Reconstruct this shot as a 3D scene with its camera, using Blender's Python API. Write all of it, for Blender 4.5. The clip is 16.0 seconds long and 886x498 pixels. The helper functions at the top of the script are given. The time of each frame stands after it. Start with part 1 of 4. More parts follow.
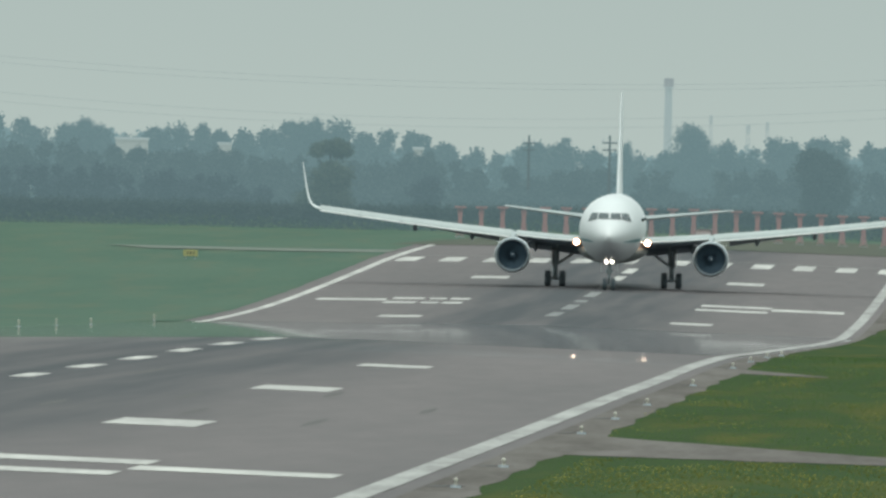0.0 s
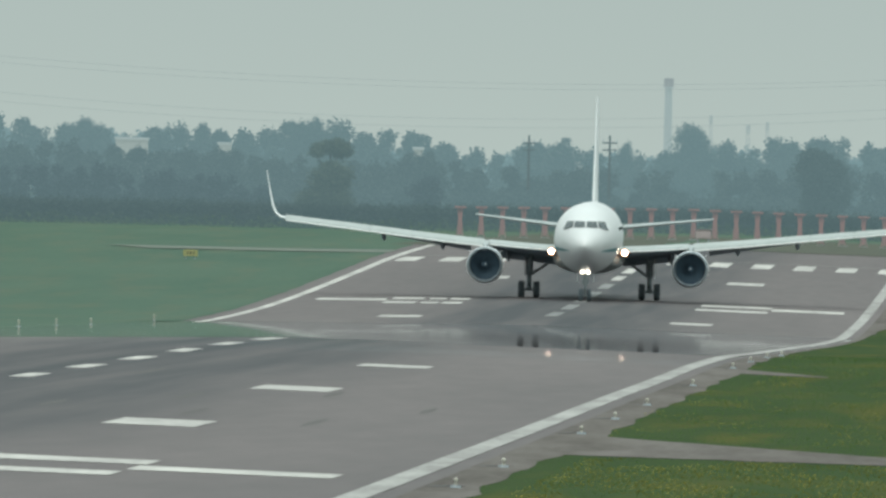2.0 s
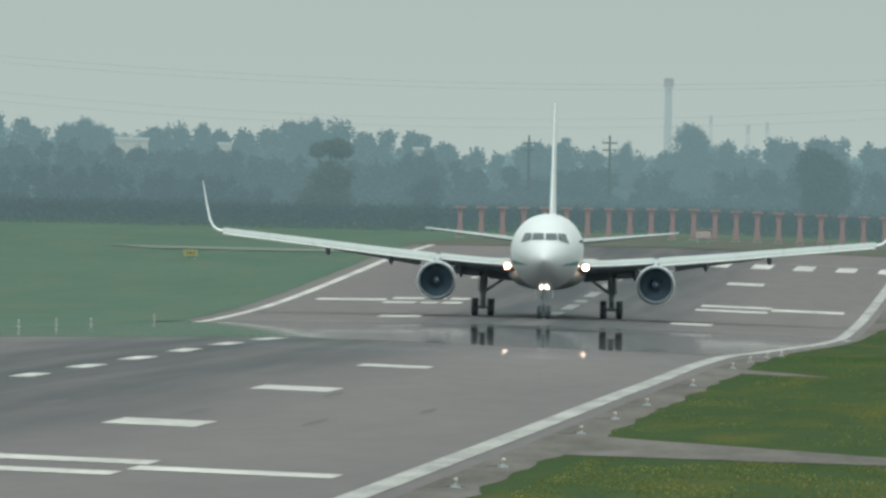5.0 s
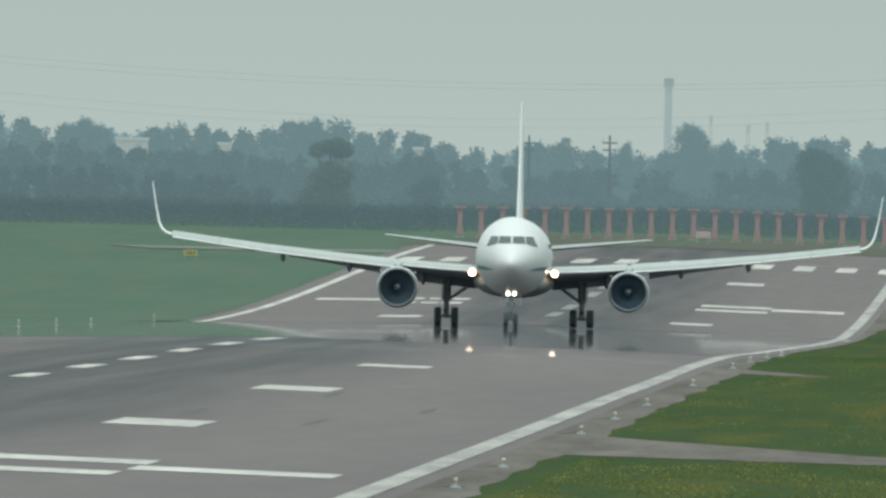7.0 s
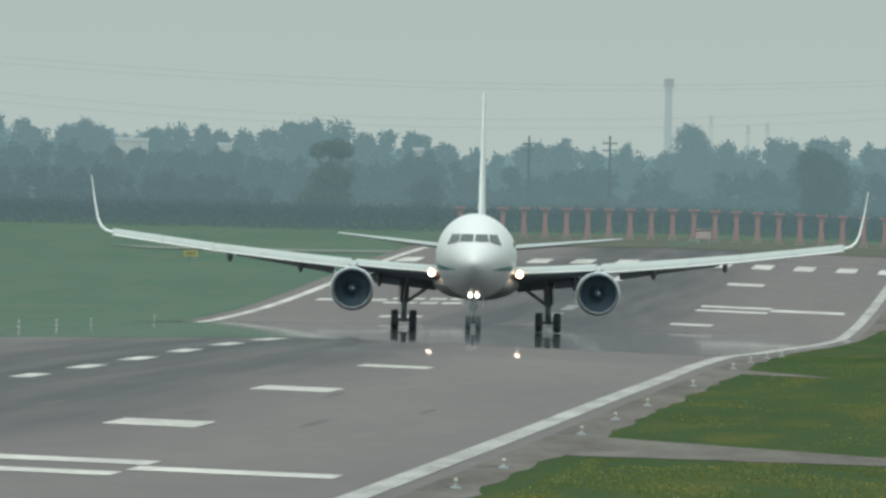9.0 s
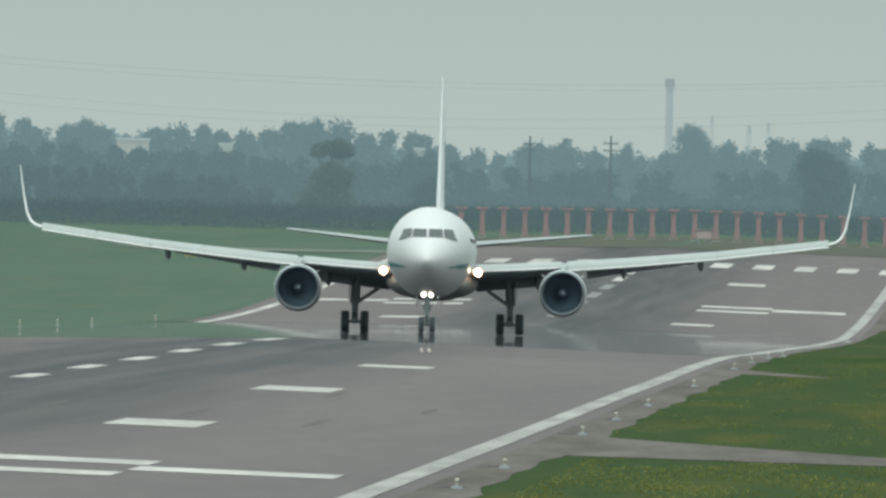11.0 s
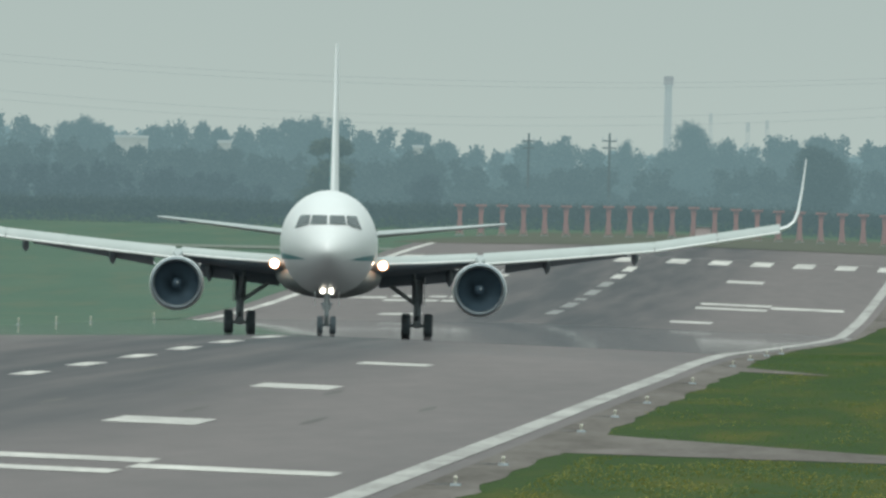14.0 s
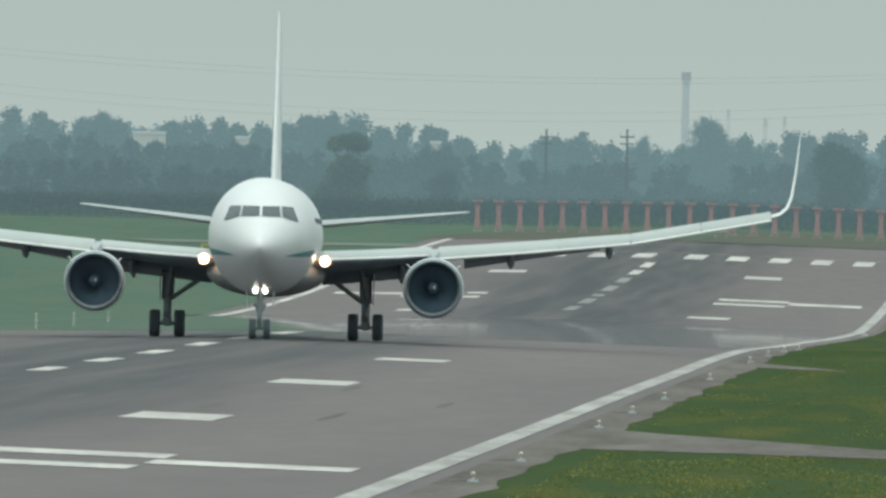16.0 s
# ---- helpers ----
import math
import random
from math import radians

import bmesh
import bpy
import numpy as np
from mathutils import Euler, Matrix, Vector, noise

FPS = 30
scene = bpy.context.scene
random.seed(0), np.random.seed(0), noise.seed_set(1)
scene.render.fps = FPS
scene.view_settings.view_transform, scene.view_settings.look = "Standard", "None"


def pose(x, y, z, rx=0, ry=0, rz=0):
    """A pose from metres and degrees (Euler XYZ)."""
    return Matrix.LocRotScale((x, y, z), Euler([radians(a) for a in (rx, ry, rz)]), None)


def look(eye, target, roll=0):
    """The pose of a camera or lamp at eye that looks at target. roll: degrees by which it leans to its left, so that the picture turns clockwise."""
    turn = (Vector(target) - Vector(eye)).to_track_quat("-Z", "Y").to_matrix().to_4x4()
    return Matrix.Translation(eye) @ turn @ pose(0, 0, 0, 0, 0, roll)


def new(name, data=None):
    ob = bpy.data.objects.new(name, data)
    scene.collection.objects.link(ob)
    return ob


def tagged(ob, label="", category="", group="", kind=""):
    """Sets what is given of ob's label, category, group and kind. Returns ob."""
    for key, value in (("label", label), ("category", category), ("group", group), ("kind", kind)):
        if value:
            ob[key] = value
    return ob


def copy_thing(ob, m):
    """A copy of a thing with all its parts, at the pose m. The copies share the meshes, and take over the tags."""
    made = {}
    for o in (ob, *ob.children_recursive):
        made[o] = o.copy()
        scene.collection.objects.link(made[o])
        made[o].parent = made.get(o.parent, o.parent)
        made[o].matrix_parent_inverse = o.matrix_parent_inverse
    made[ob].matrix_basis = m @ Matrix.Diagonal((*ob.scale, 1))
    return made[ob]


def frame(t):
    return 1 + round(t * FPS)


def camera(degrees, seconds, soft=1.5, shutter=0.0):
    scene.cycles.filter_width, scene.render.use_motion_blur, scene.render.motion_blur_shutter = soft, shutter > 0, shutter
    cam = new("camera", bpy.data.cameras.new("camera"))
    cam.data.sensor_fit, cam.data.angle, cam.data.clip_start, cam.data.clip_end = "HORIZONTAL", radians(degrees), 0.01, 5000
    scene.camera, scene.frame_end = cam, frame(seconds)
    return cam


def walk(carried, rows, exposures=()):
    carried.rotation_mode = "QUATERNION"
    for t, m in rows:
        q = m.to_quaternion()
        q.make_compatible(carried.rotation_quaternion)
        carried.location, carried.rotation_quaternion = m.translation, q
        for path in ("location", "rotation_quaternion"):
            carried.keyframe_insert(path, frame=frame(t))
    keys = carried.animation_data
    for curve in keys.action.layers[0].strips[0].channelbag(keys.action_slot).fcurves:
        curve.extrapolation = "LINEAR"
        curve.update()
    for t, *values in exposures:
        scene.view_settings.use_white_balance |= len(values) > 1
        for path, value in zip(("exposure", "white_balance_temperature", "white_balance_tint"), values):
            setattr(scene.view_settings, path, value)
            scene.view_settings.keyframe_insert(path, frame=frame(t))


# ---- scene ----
cam = camera(1.7966, 16.0, 2.8)
EYE = (0.0, 0.0, 7.0)


def aim(right=0.0, down=0.0):
    """The telephoto view, nudged by milliradians."""
    return look(EYE, (right, 1000.0, 7.0 - 1.78 - down), 1.3)


walk(cam, [(0.0, aim()), (4.2, aim(0, 0)), (8.5, aim(0, 0)), (9.2, aim(-0.01, -0.02)), (11.5, aim(-0.04, -0.02)),
           (12.5, aim(-0.03, -0.02)), (13.0, aim(0, 0.06)), (14.0, aim(0.01, 0.07)), (15.0, aim(0, 0.05)),
           (15.5, aim(-0.06, 0.12)), (15.9, aim(-0.07, 0.10)), (16.0, aim(-0.61, 0.23))])

# ---- world and sun: a bright overcast, hazy spring day ----
world = bpy.data.worlds.new("overcast_sky")
scene.world = world
world.use_nodes = True
wn, wl = world.node_tree.nodes, world.node_tree.links
sky = wn.new("ShaderNodeTexSky")
sky.sky_type, sky.sun_disc = "NISHITA", False
sky.sun_elevation, sky.sun_rotation = radians(64.1), radians(191.3)
sky.dust_density = 4.0
cloud_noise = wn.new("ShaderNodeTexNoise")
cloud_noise.inputs["Scale"].default_value = 3.0
cloud_noise.inputs["Detail"].default_value = 4.0
cloud = wn.new("ShaderNodeMix")
cloud.data_type = "RGBA"
cloud.inputs[6].default_value = (4.25, 5.2, 5.0, 1)
cloud.inputs[7].default_value = (4.75, 5.65, 5.4, 1)
wl.new(cloud_noise.outputs["Fac"], cloud.inputs[0])
deck = wn.new("ShaderNodeMix")
deck.data_type = "RGBA"
deck.inputs[0].default_value = 0.9
wl.new(sky.outputs["Color"], deck.inputs[6])
wl.new(cloud.outputs[2], deck.inputs[7])
# an overcast sky grows brighter towards the zenith
wc, wsep, zen, lift = wn.new("ShaderNodeTexCoord"), wn.new("ShaderNodeSeparateXYZ"), wn.new("ShaderNodeMapRange"), wn.new("ShaderNodeVectorMath")
wl.new(wc.outputs["Generated"], wsep.inputs[0])
wl.new(wsep.outputs["Z"], zen.inputs[0])
zen.inputs[1].default_value, zen.inputs[2].default_value = 0.02, 1.0
zen.inputs[3].default_value, zen.inputs[4].default_value = 1.0, 2.5
lift.operation = "SCALE"
# haze pales the lowest degree of the sky
low, haze = wn.new("ShaderNodeMapRange"), wn.new("ShaderNodeMix")
low.inputs[1].default_value, low.inputs[2].default_value = 0.0, 0.012
low.inputs[3].default_value, low.inputs[4].default_value = 0.42, 0.0
haze.data_type = "RGBA"
haze.inputs[7].default_value = (5.3, 6.15, 5.65, 1)
wl.new(wsep.outputs["Z"], low.inputs[0]), wl.new(low.outputs[0], haze.inputs[0]), wl.new(deck.outputs[2], haze.inputs[6])
wl.new(haze.outputs[2], lift.inputs[0]), wl.new(zen.outputs[0], lift.inputs["Scale"])
wl.new(lift.outputs[0], wn["Background"].inputs["Color"])
wn["Background"].inputs["Strength"].default_value = 0.10
sun = new("sun", bpy.data.lights.new("sun", "SUN"))
sun.data.energy, sun.data.angle, sun.data.color = 1.1, radians(14), (1.0, 0.96, 0.9)
sun.matrix_world = look((-8, -40, 84), (0, 0, 0))
scene.view_settings.exposure = 0.0


# ---- materials ----
def material(name, color, rough=0.6, metal=0.0, other=None, scale=1.0, fine=None, bump=0.0, emit=0.0, spec=0.5, stretch=(1, 1, 1)):
    """A procedural surface: two scales of noise between two colours, with fine relief."""
    m = bpy.data.materials.new(name)
    m.use_nodes = True
    n, l = m.node_tree.nodes, m.node_tree.links
    b = n["Principled BSDF"]
    b.inputs["Base Color"].default_value = (*color, 1)
    b.inputs["Roughness"].default_value, b.inputs["Metallic"].default_value = rough, metal
    b.inputs["Specular IOR Level"].default_value = spec
    if emit:
        b.inputs["Emission Color"].default_value, b.inputs["Emission Strength"].default_value = (*color, 1), emit
    if other:
        tc, mp = n.new("ShaderNodeTexCoord"), n.new("ShaderNodeMapping")
        mp.inputs["Scale"].default_value = stretch
        l.new(tc.outputs["Object"], mp.inputs["Vector"])
        a, c, mx = n.new("ShaderNodeTexNoise"), n.new("ShaderNodeTexNoise"), n.new("ShaderNodeMix")
        a.inputs["Scale"].default_value, c.inputs["Scale"].default_value = scale, fine or scale * 9
        a.inputs["Detail"].default_value, c.inputs["Detail"].default_value = 5, 3
        add = n.new("ShaderNodeMath")
        add.operation = "MULTIPLY_ADD"
        add.inputs[1].default_value, = (0.45,)
        ramp = n.new("ShaderNodeMapRange")
        ramp.inputs[1].default_value, ramp.inputs[2].default_value = 0.5, 0.95
        l.new(mp.outputs[0], a.inputs["Vector"]), l.new(mp.outputs[0], c.inputs["Vector"])
        l.new(c.outputs["Fac"], add.inputs[0]), l.new(a.outputs["Fac"], add.inputs[2])
        l.new(add.outputs[0], ramp.inputs[0])
        mx.data_type = "RGBA"
        mx.inputs[6].default_value, mx.inputs[7].default_value = (*color, 1), (*other, 1)
        l.new(ramp.outputs[0], mx.inputs[0]), l.new(mx.outputs[2], b.inputs["Base Color"])
        if bump:
            bp = n.new("ShaderNodeBump")
            bp.inputs["Strength"].default_value, bp.inputs["Distance"].default_value = bump, 0.05
            l.new(c.outputs["Fac"], bp.inputs["Height"]), l.new(bp.outputs[0], b.inputs["Normal"])
    return m


WHITE = material("white_aircraft_paint", (0.78, 0.80, 0.80), 0.28, other=(0.70, 0.72, 0.72), scale=0.25, fine=6)
def two_tone(split):
    """White above, slightly greyer below the height of the stripe."""
    m = material("two_tone_fuselage_paint", (0.76, 0.78, 0.78), 0.3, other=(0.68, 0.70, 0.70), scale=0.25, fine=6)
    n, l = m.node_tree.nodes, m.node_tree.links
    bs = n["Principled BSDF"]
    base = bs.inputs["Base Color"].links[0].from_socket
    tc, sep, cut, mx = n.new("ShaderNodeTexCoord"), n.new("ShaderNodeSeparateXYZ"), n.new("ShaderNodeMapRange"), n.new("ShaderNodeMix")
    l.new(tc.outputs["Object"], sep.inputs[0]), l.new(sep.outputs["Z"], cut.inputs[0])
    cut.inputs[1].default_value, cut.inputs[2].default_value = split - 0.10, split + 0.02
    mx.data_type = "RGBA"
    mx.inputs[6].default_value = (0.70, 0.72, 0.73, 1)
    l.new(cut.outputs[0], mx.inputs[0]), l.new(base, mx.inputs[7]), l.new(mx.outputs[2], bs.inputs["Base Color"])
    return m


TWOTONE = two_tone(3.92)
TEAL = material("teal_livery_stripe", (0.03, 0.22, 0.24), 0.3)
BARE = material("brushed_grey_lip_metal", (0.29, 0.34, 0.365), 0.5, 0.4, other=(0.24, 0.285, 0.31), scale=1.2)
SLAT = material("pale_slat_paint", (0.45, 0.49, 0.48), 0.45, other=(0.40, 0.44, 0.43), scale=0.8)
NOSEGLINT = material("slat_nose_highlight", (0.85, 0.86, 0.85), 0.3)
# darker than the wing: its underside shade painted in, blued for haze
FLAP_SHADE = material("shade_darkened_flap_grey", (0.20, 0.26, 0.31), 0.6, other=(0.18, 0.235, 0.28), scale=0.6)
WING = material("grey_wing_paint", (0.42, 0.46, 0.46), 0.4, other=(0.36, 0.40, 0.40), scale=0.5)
GLASS = material("cockpit_glass", (0.05, 0.065, 0.07), 0.1, spec=0.8)
# fan, tyre and strut are lifted and blued: haze mixed into their colours
FANMAT = material("hazed_fan_titanium", (0.075, 0.112, 0.145), 0.8, 0.0, other=(0.070, 0.106, 0.138), scale=3, spec=0.05)
TYRE = material("hazed_tyre_rubber", (0.115, 0.140, 0.157), 0.85, other=(0.13, 0.155, 0.17), scale=4)
STRUT = material("hazed_strut_grey_steel", (0.38, 0.43, 0.46), 0.5, 0.1, other=(0.30, 0.35, 0.37), scale=3)
LAMP = material("landing_lamp_glow", (1.0, 0.80, 0.62), 0.3, emit=40.0)
TAXILAMP = material("nose_lamp_glow", (1.0, 0.90, 0.76), 0.3, emit=9.0)
NOSESTRUT = material("pale_nose_gear_steel", (0.42, 0.46, 0.47), 0.45, 0.1, other=(0.33, 0.37, 0.38), scale=3)
LAMPGLARE = material("warm_lamp_glare", (1.0, 0.50, 0.26), 0.4, emit=2.2)
PAINT = material("worn_white_runway_paint", (0.62, 0.60, 0.56), 0.8, other=(0.34, 0.325, 0.31), scale=0.35, fine=3.0, stretch=(1, 0.12, 1))
EDGEPAINT = material("weathered_side_line_paint", (0.46, 0.45, 0.43), 0.8, other=(0.25, 0.24, 0.23), scale=0.5, fine=4.0, spec=0.2, stretch=(1, 0.1, 1))
OLDPAINT = material("faded_runway_paint", (0.26, 0.26, 0.25), 0.7, other=(0.17, 0.17, 0.17), scale=0.4, fine=3.0, stretch=(1, 0.12, 1))
ORANGE = material("orange_red_mast_paint", (0.29, 0.12, 0.10), 0.7, other=(0.24, 0.11, 0.10), scale=0.8)
YELLOW = material("yellow_sign_face", (0.43, 0.41, 0.18), 0.7, other=(0.36, 0.35, 0.16), scale=2)
DARK = material("black_sign_letters", (0.16, 0.15, 0.09), 0.6)
CONCRETE = material("pale_concrete", (0.34, 0.37, 0.37), 0.8, other=(0.26, 0.29, 0.3), scale=0.15)


# ---- mesh helpers ----
def mesh_object(name, verts, faces, mat, parent=None, label="", smooth=False, kind=""):
    me = bpy.data.meshes.new(name)
    me.from_pydata([tuple(v) for v in verts], [], faces)
    if smooth:
        me.shade_smooth()
    me.materials.append(mat)
    ob = new(name, me)
    ob.parent = parent
    return tagged(ob, label, kind=kind)


def part(name, bm, mat, parent=None, label="", smooth=True):
    """Links a bmesh as one mesh object under a thing or a part."""
    bmesh.ops.recalc_face_normals(bm, faces=bm.faces)
    me = bpy.data.meshes.new(name)
    bm.to_mesh(me)
    bm.free()
    if smooth:
        me.shade_smooth()
        me.set_sharp_from_angle(angle=radians(40))
    me.materials.append(mat)
    ob = new(name, me)
    ob.parent = parent
    return tagged(ob, label)


def box(bm, cx, cy, cz, sx, sy, sz, m=None, bevel=0.0):
    made = bmesh.ops.create_cube(bm, size=1.0, matrix=(m or Matrix()) @ Matrix.Translation((cx, cy, cz)) @ Matrix.Diagonal((sx, sy, sz, 1)))
    if bevel:
        es = {e for v in made["verts"] for e in v.link_edges}
        bmesh.ops.bevel(bm, geom=list(es), offset=bevel, segments=2, affect="EDGES")
    return bm


def rod(bm, a, b, ra, rb=None, seg=12):
    """A tapered round bar from a to b."""
    a, b = Vector(a), Vector(b)
    q = (b - a).to_track_quat("Z", "Y").to_matrix().to_4x4()
    bmesh.ops.create_cone(bm, cap_ends=True, segments=seg, radius1=ra, radius2=ra if rb is None else rb,
                          depth=(b - a).length, matrix=Matrix.Translation((a + b) / 2) @ q)
    return bm


def loft(bm, rings, cap=True):
    """Skin closed rings of equal count."""
    rows = [[bm.verts.new(p) for p in r] for r in rings]
    n = len(rows[0])
    for a, b in zip(rows, rows[1:]):
        for i in range(n):
            bm.faces.new((a[i], a[(i + 1) % n], b[(i + 1) % n], b[i]))
    if cap:
        bm.faces.new(rows[0]), bm.faces.new(rows[-1])
    return bm


def lathe_y(bm, profile, x, z, seg=40, squash=1.0):
    """Turn (y, radius) pairs about a fore-and-aft axis."""
    rows = []
    for y, r in profile:
        rows.append([bm.verts.new((x + r * math.cos(2 * math.pi * i / seg), y, z + squash * r * math.sin(2 * math.pi * i / seg))) for i in range(seg)])
    for a, b in zip(rows, rows[1:]):
        for i in range(seg):
            bm.faces.new((a[i], a[(i + 1) % seg], b[(i + 1) % seg], b[i]))
    return bm


# ---- the lie of the land: runway axis, long profile, camber ----
AXIS = math.atan(0.02432)
RUNWAY = Matrix.Translation((-41.83, 0, 0)) @ Matrix.Rotation(-AXIS, 4, "Z")
PROFILE = [(-3000, -3.0), (300, -0.6), (600, -0.36), (800, -0.26), (950, -0.18), (1100, -0.07), (1200, -0.03), (1300, 0.04), (1400, -0.06),
           (1500, -0.40), (1600, -0.71), (1700, -1.01), (1800, -1.33), (1880, -1.51), (1925, -1.60), (1955, -1.63), (1985, -1.56), (2020, -1.44), (2100, -1.03),
           (2180, -0.43), (2260, 0.28), (2340, 1.02), (2430, 1.87), (2560, 2.80), (2750, 3.7), (3000, 4.4), (3600, 5.4), (4980, 7.0)]
PV, PZ = np.array([p[0] for p in PROFILE], float), np.array([p[1] for p in PROFILE], float)
PH = np.diff(PV)
PD = np.diff(PZ) / PH
PT = np.concatenate([[PD[0]], (PD[:-1] * PH[1:] + PD[1:] * PH[:-1]) / (PH[:-1] + PH[1:]), [PD[-1]]])


def profile(v):
    i = int(np.clip(np.searchsorted(PV, v) - 1, 0, len(PH) - 1))
    h = PH[i]
    s = (v - PV[i]) / h
    return float((2 * s**3 - 3 * s**2 + 1) * PZ[i] + (s**3 - 2 * s**2 + s) * h * PT[i] + (3 * s**2 - 2 * s**3) * PZ[i + 1] + (s**3 - s**2) * h * PT[i + 1])


def level(u, v):
    """Height of the ground at u metres across and v along the runway."""
    if u > 0:
        return profile(v) - 0.0216 * min(u, 25.0)
    k = min(1.0, max(0.0, (1780 - v) / 330))
    return profile(v) - (0.0102 + 0.0125 * k * k * (3 - 2 * k)) * min(-u, 32.0)


def on(u, v, lift=0.0):
    """A place on the ground, in the world."""
    p = RUNWAY @ Vector((u, v, 0))
    return Vector((p.x, p.y, level(u, v) + lift))


def uv_of(x, y):
    p = RUNWAY.inverted() @ Vector((x, y, 0))
    return p.x, p.y


def ground_z(x, y):
    return level(*uv_of(x, y))


def bearing(mrad, d):
    """A place at d metres from the viewpoint, so many milliradians right of its axis."""
    x = mrad * d / 1000.0
    return Vector((x, d, ground_z(x, d)))


def sheet(name, us, vs, lift, mat, label, kind="structure", smooth=True):
    """A sheet in runway axes that follows the ground."""
    verts = [(u, v, level(u, v) + (lift(u, v) if callable(lift) else lift)) for v in vs for u in us]
    w = len(us)
    faces = [(j * w + i, j * w + i + 1, (j + 1) * w + i + 1, (j + 1) * w + i) for j in range(len(vs) - 1) for i in range(w - 1)]
    ob = mesh_object(name, verts, faces, mat, label=label, smooth=smooth, kind=kind)
    ob.matrix_world = RUNWAY
    return ob


def steps(a, b, n):
    return [a + (b - a) * i / n for i in range(n + 1)]


# ---- grass and asphalt surfaces ----
def grass_material(name, dark, pale, flowers, gloss=0.15):
    """Green turf with broad flowering patches."""
    m = material(name, dark, 0.9, other=pale, scale=0.12, fine=1.6, bump=0.5, spec=gloss, stretch=(1, 0.08, 1))
    n, l = m.node_tree.nodes, m.node_tree.links
    b = n["Principled BSDF"]
    base = b.inputs["Base Color"].links[0].from_socket
    tc, mp, nz, cut, mx = n.new("ShaderNodeTexCoord"), n.new("ShaderNodeMapping"), n.new("ShaderNodeTexNoise"), n.new("ShaderNodeMapRange"), n.new("ShaderNodeMix")
    mp.inputs["Scale"].default_value = (0.35, 0.022, 1)
    l.new(tc.outputs["Object"], mp.inputs[0]), l.new(mp.outputs[0], nz.inputs["Vector"])
    nz.inputs["Scale"].default_value, nz.inputs["Detail"].default_value = 1.0, 6
    cut.inputs[1].default_value, cut.inputs[2].default_value = 0.48, 0.72
    cut.inputs[3].default_value, cut.inputs[4].default_value = 0.0, 0.75
    l.new(nz.outputs["Fac"], cut.inputs[0])
    mx.data_type = "RGBA"
    mx.inputs[7].default_value = (*flowers, 1)
    l.new(cut.outputs[0], mx.inputs[0]), l.new(base, mx.inputs[6]), l.new(mx.outputs[2], b.inputs["Base Color"])
    return m


